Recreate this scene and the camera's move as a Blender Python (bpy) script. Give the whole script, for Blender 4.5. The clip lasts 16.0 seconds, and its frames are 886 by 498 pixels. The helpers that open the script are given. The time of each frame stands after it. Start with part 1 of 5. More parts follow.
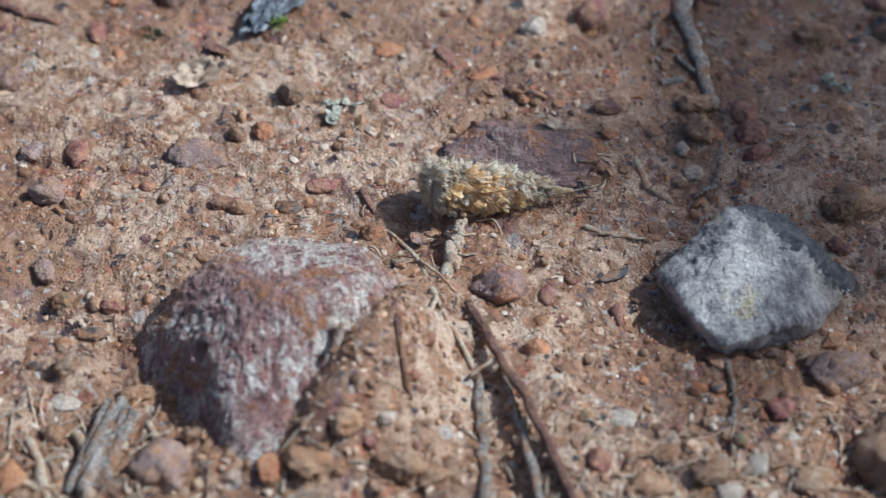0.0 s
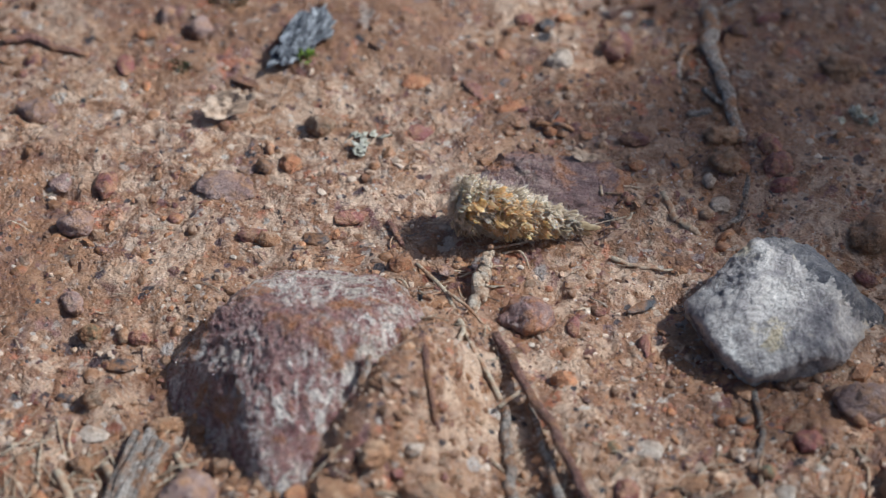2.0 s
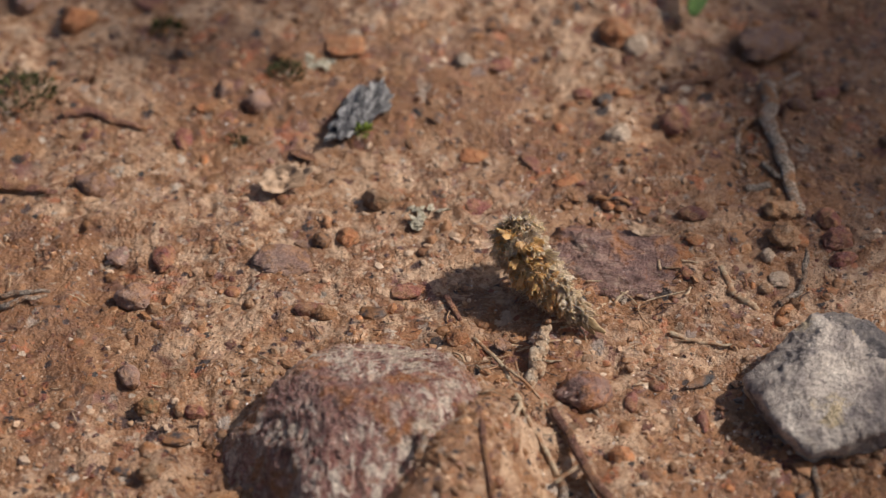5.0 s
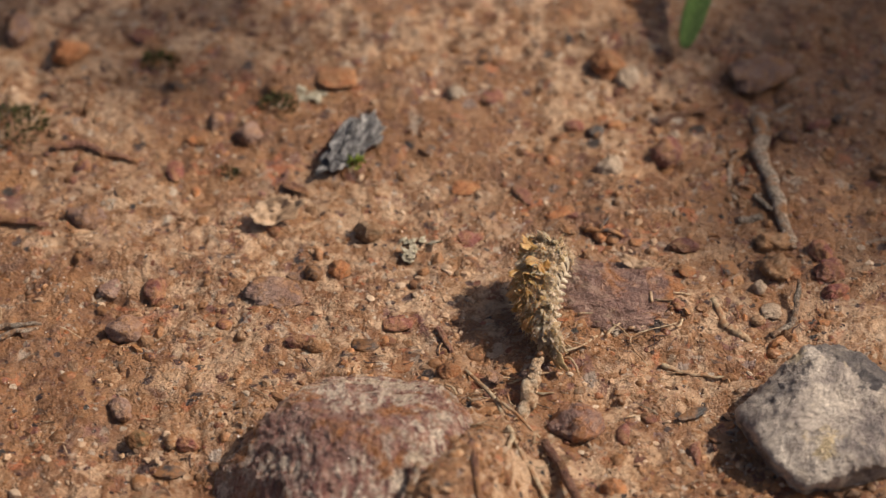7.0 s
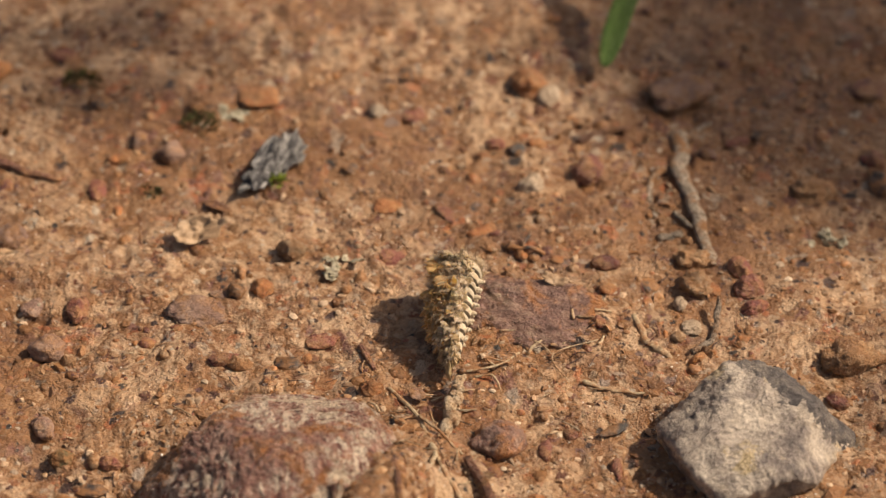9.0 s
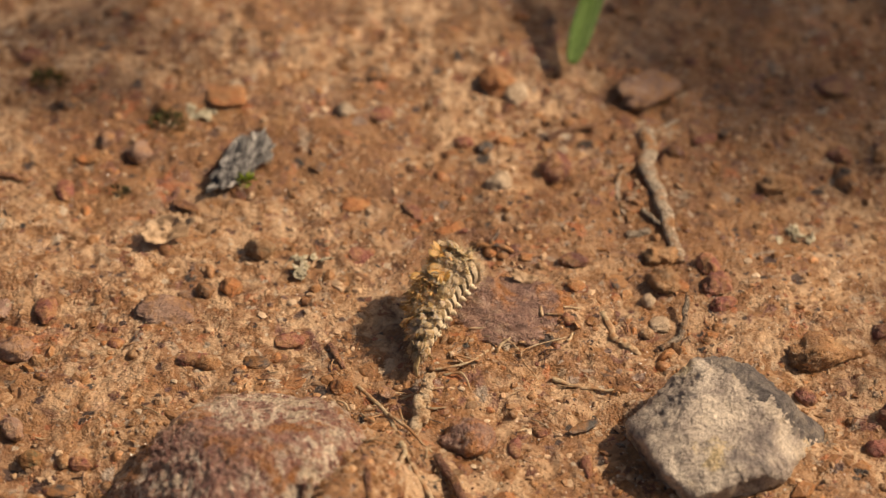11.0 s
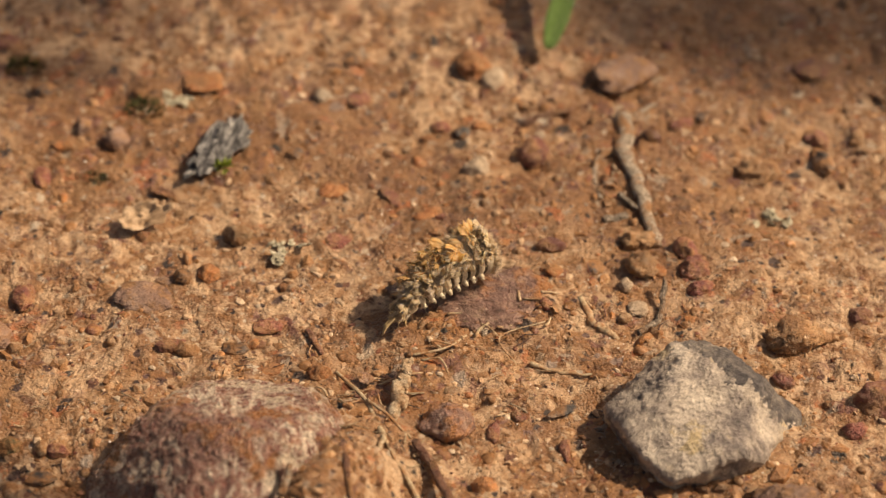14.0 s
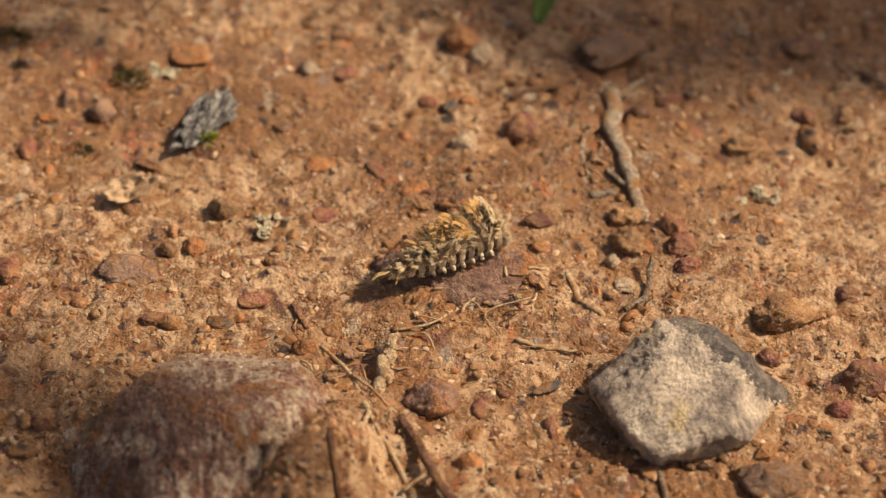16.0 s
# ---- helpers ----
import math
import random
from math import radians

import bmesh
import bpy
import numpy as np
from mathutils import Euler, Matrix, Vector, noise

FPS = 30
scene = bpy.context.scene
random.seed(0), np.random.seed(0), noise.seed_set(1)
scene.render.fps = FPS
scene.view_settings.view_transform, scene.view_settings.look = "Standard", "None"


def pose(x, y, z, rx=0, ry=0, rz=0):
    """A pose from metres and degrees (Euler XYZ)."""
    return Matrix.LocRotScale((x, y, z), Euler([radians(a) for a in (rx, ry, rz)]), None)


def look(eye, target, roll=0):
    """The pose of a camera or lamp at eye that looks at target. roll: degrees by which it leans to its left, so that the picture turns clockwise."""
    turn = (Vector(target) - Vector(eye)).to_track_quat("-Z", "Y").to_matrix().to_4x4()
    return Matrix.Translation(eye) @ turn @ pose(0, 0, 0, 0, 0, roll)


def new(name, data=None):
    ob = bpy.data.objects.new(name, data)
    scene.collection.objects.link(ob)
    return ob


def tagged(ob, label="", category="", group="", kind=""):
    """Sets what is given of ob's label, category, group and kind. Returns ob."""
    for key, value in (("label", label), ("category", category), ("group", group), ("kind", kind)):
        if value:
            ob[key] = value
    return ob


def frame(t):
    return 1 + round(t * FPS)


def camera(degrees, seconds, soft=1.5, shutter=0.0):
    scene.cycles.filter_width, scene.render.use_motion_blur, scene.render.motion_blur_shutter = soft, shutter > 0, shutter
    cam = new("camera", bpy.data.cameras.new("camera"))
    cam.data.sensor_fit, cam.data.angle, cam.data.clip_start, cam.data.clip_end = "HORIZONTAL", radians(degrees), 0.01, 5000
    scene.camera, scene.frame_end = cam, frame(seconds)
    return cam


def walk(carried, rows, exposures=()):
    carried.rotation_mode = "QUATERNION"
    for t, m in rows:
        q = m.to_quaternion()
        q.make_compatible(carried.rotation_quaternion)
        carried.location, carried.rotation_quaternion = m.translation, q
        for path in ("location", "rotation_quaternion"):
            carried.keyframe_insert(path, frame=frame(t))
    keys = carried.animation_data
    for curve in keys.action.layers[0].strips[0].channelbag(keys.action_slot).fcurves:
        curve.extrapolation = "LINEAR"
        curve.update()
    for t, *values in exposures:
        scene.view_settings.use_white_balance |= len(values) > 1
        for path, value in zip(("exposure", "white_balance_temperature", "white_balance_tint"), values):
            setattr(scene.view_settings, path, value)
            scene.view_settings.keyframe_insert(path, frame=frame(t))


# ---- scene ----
cam = camera(20.0, 16.0, soft=1.3)
cam.data.dof.use_dof = True
cam.data.dof.focus_distance = 0.2860
cam.data.dof.aperture_fstop = 20.0
PATH = [
    (0.0, pose(-0.00001, -0.22326, 0.20106, 44.856, -1.166, -1.299)),
    (0.5, pose(-0.00001, -0.22311, 0.20091, 44.839, -1.136, -1.193)),
    (1.0, pose(-0.00001, -0.22331, 0.20110, 45.402, -1.084, -1.043)),
    (1.5, pose(-0.00001, -0.22339, 0.20118, 45.557, -0.875, -1.046)),
    (2.0, pose(-0.00002, -0.22362, 0.20140, 45.579, -0.713, -0.869)),
    (2.5, pose(-0.00001, -0.22343, 0.20122, 45.838, -0.435, -0.465)),
    (3.0, pose(-0.00000, -0.22320, 0.20099, 46.391, -0.219, -0.177)),
    (3.5, pose(0.00000, -0.22343, 0.20119, 47.016, -0.096, 0.205)),
    (3.7, pose(0.00000, -0.22379, 0.20152, 47.149, -0.118, 0.343)),
    (5.8, pose(-0.00000, -0.22276, 0.20057, 47.378, 0.155, 0.078)),
    (6.0, pose(-0.00000, -0.22292, 0.20071, 47.601, 0.102, 0.108)),
    (6.5, pose(0.00000, -0.22320, 0.20097, 47.962, 0.079, 0.287)),
    (7.0, pose(0.00000, -0.22294, 0.20074, 48.000, -0.000, 0.000)),
    (7.5, pose(-0.00000, -0.22304, 0.20083, 48.077, -0.329, -0.195)),
    (8.0, pose(-0.00001, -0.22336, 0.20111, 48.205, -0.554, -0.530)),
    (8.5, pose(-0.00003, -0.22374, 0.20145, 48.262, -0.908, -1.252)),
    (9.0, pose(-0.00004, -0.22388, 0.20157, 48.422, -1.040, -1.453)),
    (9.2, pose(-0.00003, -0.22351, 0.20124, 48.447, -1.267, -1.427)),
    (11.3, pose(-0.00007, -0.22411, 0.20178, 48.389, -1.270, -2.237)),
    (11.5, pose(-0.00007, -0.22414, 0.20180, 48.472, -1.278, -2.099)),
    (12.0, pose(-0.00005, -0.22389, 0.20158, 48.396, -1.241, -2.192)),
    (12.5, pose(-0.00006, -0.22404, 0.20172, 48.212, -1.230, -2.276)),
    (13.0, pose(-0.00007, -0.22411, 0.20178, 48.280, -1.368, -2.312)),
    (13.5, pose(-0.00009, -0.22421, 0.20187, 48.209, -1.424, -2.763)),
    (14.0, pose(-0.00008, -0.22412, 0.20180, 48.071, -1.431, -2.754)),
    (14.5, pose(-0.00006, -0.22383, 0.20155, 47.845, -1.296, -2.607)),
    (15.0, pose(-0.00004, -0.22358, 0.20132, 47.650, -1.347, -2.378)),
    (15.5, pose(-0.00005, -0.22368, 0.20141, 47.495, -1.691, -2.483)),
    (16.0, pose(-0.00003, -0.22337, 0.20113, 47.494, -1.957, -2.695)),
]
EXPOSURES = [(0.0, 0.17, 4950, 0), (1.0, 0.06, 5000, 1), (2.0, 0.0, 5300, 4), (3.5, -0.17, 6150, 10), (6.0, -0.27, 7200, 14), (9.0, -0.11, 8900, 15), (12.0, -0.10, 10500, 17), (16.0, -0.03, 10300, 15)]
walk(cam, PATH, EXPOSURES)

# ---- sky and sun ----
SUN_AZIMUTH, SUN_HEIGHT = 10.0, 46.0  # degrees from +x towards +y, and above the ground
world = bpy.data.worlds.new("sky")
scene.world = world
world.use_nodes = True
sky = world.node_tree.nodes.new("ShaderNodeTexSky")
sky.sky_type = "NISHITA"
sky.sun_disc = False
sky.sun_elevation = radians(SUN_HEIGHT)
sky.sun_rotation = radians(90 - SUN_AZIMUTH)
sky.air_density = 0.8
sky.dust_density = 4.0
sky.ozone_density = 0.6
backing = world.node_tree.nodes["Background"]
backing.inputs["Strength"].default_value = 0.078
world.node_tree.links.new(sky.outputs["Color"], backing.inputs["Color"])
sun = new("sun", bpy.data.lights.new("sun", "SUN"))
sun.data.energy = 4.5
sun.data.angle = radians(0.8)
sun.data.color = (1.0, 0.95, 0.88)
TO_SUN = Vector((math.cos(radians(SUN_HEIGHT)) * math.cos(radians(SUN_AZIMUTH)), math.cos(radians(SUN_HEIGHT)) * math.sin(radians(SUN_AZIMUTH)), math.sin(radians(SUN_HEIGHT))))
sun.matrix_world = look(TO_SUN * 2.0, (0, 0, 0))
MM = 0.001


# ---- materials ----
def ramp(nt, source, stops):
    node = nt.nodes.new("ShaderNodeValToRGB")
    while len(node.color_ramp.elements) < len(stops):
        node.color_ramp.elements.new(0.5)
    for element, (at, colour) in zip(node.color_ramp.elements, stops):
        element.position = at
        element.color = (*colour, 1) if len(colour) == 3 else (colour[0],) * 3 + (1,)
    nt.links.new(source, node.inputs[0])
    return node.outputs[0]


def noise_of(nt, vector, size, detail=5.0, rough=0.6, warp=0.0):
    """Noise whose features are about size millimetres across."""
    node = nt.nodes.new("ShaderNodeTexNoise")
    node.inputs["Scale"].default_value = 1000.0 / size
    node.inputs["Detail"].default_value = detail
    node.inputs["Roughness"].default_value = rough
    node.inputs["Distortion"].default_value = warp
    nt.links.new(vector, node.inputs["Vector"])
    return node.outputs["Fac"]


def blend(nt, factor, a, b, mode="MIX"):
    node = nt.nodes.new("ShaderNodeMix")
    node.data_type, node.blend_type = "RGBA", mode
    if isinstance(factor, float):
        node.inputs[0].default_value = factor
    else:
        nt.links.new(factor, node.inputs[0])
    for socket, value in ((node.inputs[6], a), (node.inputs[7], b)):
        if isinstance(value, tuple):
            socket.default_value = (*value, 1)
        else:
            nt.links.new(value, socket)
    return node.outputs[2]


def maths(nt, kind, a, b):
    node = nt.nodes.new("ShaderNodeMath")
    node.operation = kind
    for socket, value in zip(node.inputs, (a, b)):
        if isinstance(value, (int, float)):
            socket.default_value = value
        else:
            nt.links.new(value, socket)
    return node.outputs[0]


def mineral(name, stops, patch=3.0, stretch=(1, 1, 1), grain=0.35, grit=0.35, crust=None, crust_at=(0.52, 0.62), crust_size=2.0, crust_group=0.0, dust=None,
            dust_at=(0.5, 0.7), dust_size=4.0, speck=None, rough=0.6, bump=0.5, depth=0.25, per_island=False, glint=0.0, spread=0.25, glow=0.0, crumbly=0.0, wet=0.0, streak=None):
    """Earth, stone, bark or straw: patches of colour, a finer grain, a crust and dust on parts of it, specks and fine relief."""
    material = bpy.data.materials.new(name)
    material.use_nodes = True
    nt = material.node_tree
    shader = nt.nodes["Principled BSDF"]
    coords = nt.nodes.new("ShaderNodeTexCoord")
    info = nt.nodes.new("ShaderNodeObjectInfo")
    geometry = nt.nodes.new("ShaderNodeNewGeometry")
    chance = geometry.outputs["Random Per Island"] if per_island else info.outputs["Random"]
    shift = nt.nodes.new("ShaderNodeVectorMath")
    shift.operation = "MULTIPLY_ADD"
    nt.links.new(chance, shift.inputs[0])
    shift.inputs[1].default_value = (0.37, 0.61, 0.23)
    nt.links.new(coords.outputs["Object"], shift.inputs[2])
    place = nt.nodes.new("ShaderNodeMapping")
    place.inputs["Scale"].default_value = stretch
    nt.links.new(shift.outputs[0], place.inputs["Vector"])
    vector, even = place.outputs[0], shift.outputs[0]
    colour = ramp(nt, noise_of(nt, vector, patch, 6, 0.62, 0.4), stops)
    fine = noise_of(nt, even, grain, 4, 0.7)
    middle = noise_of(nt, even, patch * 0.33, 5, 0.65, 0.8)
    if crust:
        cover = ramp(nt, noise_of(nt, vector, crust_size, 8, 0.72, 0.6), [(crust_at[0], (0.0,)), (crust_at[1], (1.0,))])
        if crust_group:
            cover = maths(nt, "MULTIPLY", cover, ramp(nt, noise_of(nt, even, crust_group, 3, 0.5), [(0.44, (0.12,)), (0.56, (1.0,))]))
        colour = blend(nt, cover, colour, crust)
    if streak:
        tint, size, pull, at = streak
        drawn = nt.nodes.new("ShaderNodeMapping")
        drawn.inputs["Scale"].default_value = pull
        nt.links.new(even, drawn.inputs["Vector"])
        cover = maths(nt, "MULTIPLY", ramp(nt, noise_of(nt, drawn.outputs[0], size, 8, 0.7, 1.2), [(at[0], (0.0,)), (at[1], (1.0,))]), ramp(nt, noise_of(nt, even, 13.0, 3, 0.5), [(0.46, (0.0,)), (0.55, (1.0,))]))
        colour = blend(nt, cover, colour, tint)
    if dust:
        cover = ramp(nt, noise_of(nt, even, dust_size, 7, 0.68, 0.5), [(dust_at[0], (0.0,)), (dust_at[1], (1.0,))])
        colour = blend(nt, cover, colour, dust)
    colour = blend(nt, 1.0, colour, ramp(nt, fine, [(0.25, (1 - grit,) * 3), (0.5, (1.0, 1.0, 1.0)), (0.78, (1 + grit * 1.2,) * 3)]), "MULTIPLY")
    if speck:
        cells = nt.nodes.new("ShaderNodeTexVoronoi")
        cells.inputs["Scale"].default_value = 1000.0 / speck[0]
        nt.links.new(even, cells.inputs["Vector"])
        spot = ramp(nt, cells.outputs["Distance"], [(speck[1], (1.0,)), (speck[1] + 0.12, (0.0,))])
        pick = nt.nodes.new("ShaderNodeSeparateColor")
        nt.links.new(cells.outputs["Color"], pick.inputs[0])
        some = ramp(nt, pick.outputs[0], [(speck[2], (0.0,)), (speck[2] + 0.02, (1.0,))])
        tint = ramp(nt, pick.outputs[1], speck[3])
        colour = blend(nt, maths(nt, "MULTIPLY", spot, some), colour, tint)
    tone = ramp(nt, chance, [(0.0, (1 - spread,) * 3), (1.0, (1 + spread,) * 3)])
    colour = blend(nt, 1.0, colour, tone, "MULTIPLY")
    nt.links.new(colour, shader.inputs["Base Color"])
    gloss = ramp(nt, middle, [(0.3, (max(0.05, rough - 0.18),)), (0.7, (min(1.0, rough + 0.2),))])
    nt.links.new(gloss, shader.inputs["Roughness"])
    shader.inputs["Specular IOR Level"].default_value = 0.5 + glint
    if glow:
        shader.inputs["Subsurface Weight"].default_value = glow
        shader.inputs["Subsurface Radius"].default_value = (1.0, 0.7, 0.35)
        shader.inputs["Subsurface Scale"].default_value = 0.8 * MM
    relief = maths(nt, "ADD", maths(nt, "MULTIPLY", fine, 0.8), middle)
    if crumbly:
        warp = nt.nodes.new("ShaderNodeVectorMath")
        warp.operation = "MULTIPLY_ADD"
        nt.links.new(fine, warp.inputs[0])
        warp.inputs[1].default_value = (0.0005, 0.0005, 0.0005)
        nt.links.new(even, warp.inputs[2])
        for size, weight in ((1.5, 1.0), (0.6, 0.7)):
            lump = nt.nodes.new("ShaderNodeTexVoronoi")
            lump.feature = "SMOOTH_F1"
            lump.inputs["Scale"].default_value = 1000.0 / size
            lump.inputs["Smoothness"].default_value = 0.35
            nt.links.new(warp.outputs[0], lump.inputs["Vector"])
            where = ramp(nt, noise_of(nt, even, size * 7, 4, 0.6), [(0.40, (0.0,)), (0.60, (1.0,))])
            high = maths(nt, "SUBTRACT", 1.0, lump.outputs["Distance"])
            relief = maths(nt, "ADD", relief, maths(nt, "MULTIPLY", maths(nt, "MULTIPLY", high, where), crumbly * weight))
    lift = nt.nodes.new("ShaderNodeBump")
    lift.inputs["Strength"].default_value = bump
    lift.inputs["Distance"].default_value = depth * MM
    nt.links.new(relief, lift.inputs["Height"])
    nt.links.new(lift.outputs[0], shader.inputs["Normal"])
    if wet:
        shader.inputs["Coat Weight"].default_value = wet
        shader.inputs["Coat Roughness"].default_value = 0.16
        nt.links.new(lift.outputs[0], shader.inputs["Coat Normal"])
    return material


SPECKS = [(0.0, (0.02, 0.017, 0.016)), (0.3, (0.07, 0.03, 0.025)), (0.5, (0.24, 0.07, 0.025)), (0.68, (0.4, 0.26, 0.16)), (0.85, (0.5, 0.42, 0.34)), (1.0, (0.12, 0.05, 0.05))]


def shifted(nt, vector, k):
    """The same place moved on, so that one noise differs from the next."""
    node = nt.nodes.new("ShaderNodeVectorMath")
    node.operation = "ADD"
    nt.links.new(vector, node.inputs[0])
    node.inputs[1].default_value = (0.731 * k, 0.377 * k, 0.519 * k)
    return node.outputs[0]


def clasts(nt, vector, size, core, share, tints, colour, waver):
    """Bits of other stone bedded flush in the clay: irregular spots of about size millimetres."""
    bent = nt.nodes.new("ShaderNodeVectorMath")
    bent.operation = "MULTIPLY_ADD"
    nt.links.new(waver, bent.inputs[0])
    bent.inputs[1].default_value = (size * 0.0011,) * 3
    nt.links.new(vector, bent.inputs[2])
    cells = nt.nodes.new("ShaderNodeTexVoronoi")
    cells.inputs["Scale"].default_value = 1000.0 / size
    nt.links.new(bent.outputs[0], cells.inputs["Vector"])
    pick = nt.nodes.new("ShaderNodeSeparateColor")
    nt.links.new(cells.outputs["Color"], pick.inputs[0])
    spot = ramp(nt, maths(nt, "SUBTRACT", cells.outputs["Distance"], maths(nt, "MULTIPLY", pick.outputs[2], core * 0.6)), [(core * 0.45, (1.0,)), (core * 0.45 + 0.09, (0.0,))])
    some = ramp(nt, pick.outputs[0], [(1 - share, (0.0,)), (1 - share + 0.02, (1.0,))])
    return blend(nt, maths(nt, "MULTIPLY", spot, some), colour, ramp(nt, pick.outputs[1], tints))


def clay_ground():
    """Damp red clay: smooth skin, pale dried dust, dark stains, smears of maroon and rust, bedded bits and pores."""
    material = bpy.data.materials.new("red_clay")
    material.use_nodes = True
    nt = material.node_tree
    shader = nt.nodes["Principled BSDF"]
    here = nt.nodes.new("ShaderNodeTexCoord").outputs["Object"]
    fine = noise_of(nt, here, 0.42, 5, 0.7)
    middle = noise_of(nt, shifted(nt, here, 1), 1.5, 6, 0.66, 0.6)
    waver = noise_of(nt, shifted(nt, here, 9), 1.1, 4, 0.65)
    colour = ramp(nt, noise_of(nt, here, 9.0, 8, 0.66, 0.7), [(0.30, (0.135, 0.050, 0.018)), (0.42, (0.215, 0.089, 0.034)), (0.54, (0.28, 0.130, 0.054)), (0.70, (0.38, 0.20, 0.096))])
    stain = ramp(nt, noise_of(nt, shifted(nt, here, 2), 4.2, 7, 0.7, 0.8), [(0.53, (0.0,)), (0.63, (1.0,))])
    colour = blend(nt, maths(nt, "MULTIPLY", stain, 0.85), colour, (0.125, 0.047, 0.026))
    for k, size, low, high, tint in ((3, 4.6, 0.60, 0.63, (0.16, 0.055, 0.050)), (4, 3.6, 0.615, 0.645, (0.42, 0.13, 0.050)), (5, 2.6, 0.605, 0.64, (0.36, 0.29, 0.235)), (6, 1.6, 0.63, 0.66, (0.06, 0.035, 0.028))):
        cover = ramp(nt, noise_of(nt, shifted(nt, here, k), size, 7, 0.6, 0.5), [(low, (0.0,)), (high, (1.0,))])
        colour = blend(nt, maths(nt, "MULTIPLY", cover, 0.8), colour, tint)
    broad = ramp(nt, noise_of(nt, shifted(nt, here, 6), 26.0, 3, 0.5), [(0.44, (0.08,)), (0.58, (1.0,))])
    # two broad patches that have dried paler than the rest
    for k, (cx, cy, rx, ry) in enumerate(((-0.013, -0.005, 0.030, 0.026), (0.064, -0.022, 0.034, 0.026), (0.0055, -0.0095, 0.011, 0.009))):
        dried = nt.nodes.new("ShaderNodeMapping")
        dried.inputs["Scale"].default_value = (1 / rx, 1 / ry, 1.0)
        dried.inputs["Location"].default_value = (-cx / rx, -cy / ry, 0.0)
        nt.links.new(here, dried.inputs["Vector"])
        round_patch = nt.nodes.new("ShaderNodeTexGradient")
        round_patch.gradient_type = "SPHERICAL"
        nt.links.new(dried.outputs[0], round_patch.inputs["Vector"])
        ragged = maths(nt, "ADD", round_patch.outputs["Fac"], maths(nt, "SUBTRACT", noise_of(nt, shifted(nt, here, 12 + k), 11.0, 5, 0.65), 0.5))
        broad = maths(nt, "MAXIMUM", broad, ramp(nt, ragged, [(0.05, (0.0,)), (0.40, (1.0,))]))
    dusty = ramp(nt, noise_of(nt, shifted(nt, here, 7), 3.4, 9, 0.74, 0.8), [(0.455, (0.0,)), (0.57, (1.0,))])
    colour = blend(nt, maths(nt, "MULTIPLY", maths(nt, "MULTIPLY", broad, dusty), 0.88), colour, (0.58, 0.395, 0.26))
    colour = clasts(nt, here, 2.6, 0.34, 0.28, SPECKS, colour, waver)
    colour = clasts(nt, shifted(nt, here, 3), 1.1, 0.36, 0.30, SPECKS, colour, waver)
    colour = blend(nt, 1.0, colour, ramp(nt, fine, [(0.28, (0.66, 0.64, 0.62)), (0.5, (1.0, 1.0, 1.0)), (0.75, (1.28, 1.27, 1.25))]), "MULTIPLY")
    nt.links.new(colour, shader.inputs["Base Color"])
    damp = ramp(nt, noise_of(nt, shifted(nt, here, 8), 7.0, 6, 0.65), [(0.42, (0.0,)), (0.60, (1.0,))])
    nt.links.new(ramp(nt, middle, [(0.3, (0.30,)), (0.7, (0.62,))]), shader.inputs["Roughness"])
    shader.inputs["Specular IOR Level"].default_value = 0.6
    nt.links.new(maths(nt, "ADD", maths(nt, "MULTIPLY", damp, 0.6), 0.2), shader.inputs["Coat Weight"])
    shader.inputs["Coat Roughness"].default_value = 0.13
    crumb = nt.nodes.new("ShaderNodeTexVoronoi")
    crumb.feature = "SMOOTH_F1"
    crumb.inputs["Scale"].default_value = 1000.0 / 0.9
    crumb.inputs["Smoothness"].default_value = 0.35
    bent = nt.nodes.new("ShaderNodeVectorMath")
    bent.operation = "MULTIPLY_ADD"
    nt.links.new(waver, bent.inputs[0])
    bent.inputs[1].default_value = (0.0009, 0.0009, 0.0009)
    nt.links.new(here, bent.inputs[2])
    nt.links.new(bent.outputs[0], crumb.inputs["Vector"])
    high = maths(nt, "MULTIPLY", maths(nt, "SUBTRACT", 1.0, crumb.outputs["Distance"]), ramp(nt, noise_of(nt, shifted(nt, here, 4), 9.0, 4, 0.6), [(0.42, (0.0,)), (0.60, (0.7,))]))
    pores = ramp(nt, noise_of(nt, shifted(nt, here, 11), 0.8, 3, 0.55), [(0.30, (0.0,)), (0.40, (0.45,))])
    tiny = nt.nodes.new("ShaderNodeTexVoronoi")
    tiny.inputs["Scale"].default_value = 1000.0 / 0.42
    nt.links.new(bent.outputs[0], tiny.inputs["Vector"])
    gritty = maths(nt, "MULTIPLY", maths(nt, "SUBTRACT", 0.8, tiny.outputs["Distance"]), ramp(nt, noise_of(nt, shifted(nt, here, 13), 3.0, 4, 0.6), [(0.42, (0.05,)), (0.56, (0.55,))]))
    relief = maths(nt, "ADD", maths(nt, "ADD", maths(nt, "MULTIPLY", fine, 0.55), maths(nt, "ADD", middle, gritty)), maths(nt, "ADD", high, pores))
    lift = nt.nodes.new("ShaderNodeBump")
    lift.inputs["Strength"].default_value = 0.9
    lift.inputs["Distance"].default_value = 0.5 * MM
    nt.links.new(relief, lift.inputs["Height"])
    nt.links.new(lift.outputs[0], shader.inputs["Normal"])
    nt.links.new(lift.outputs[0], shader.inputs["Coat Normal"])
    return material


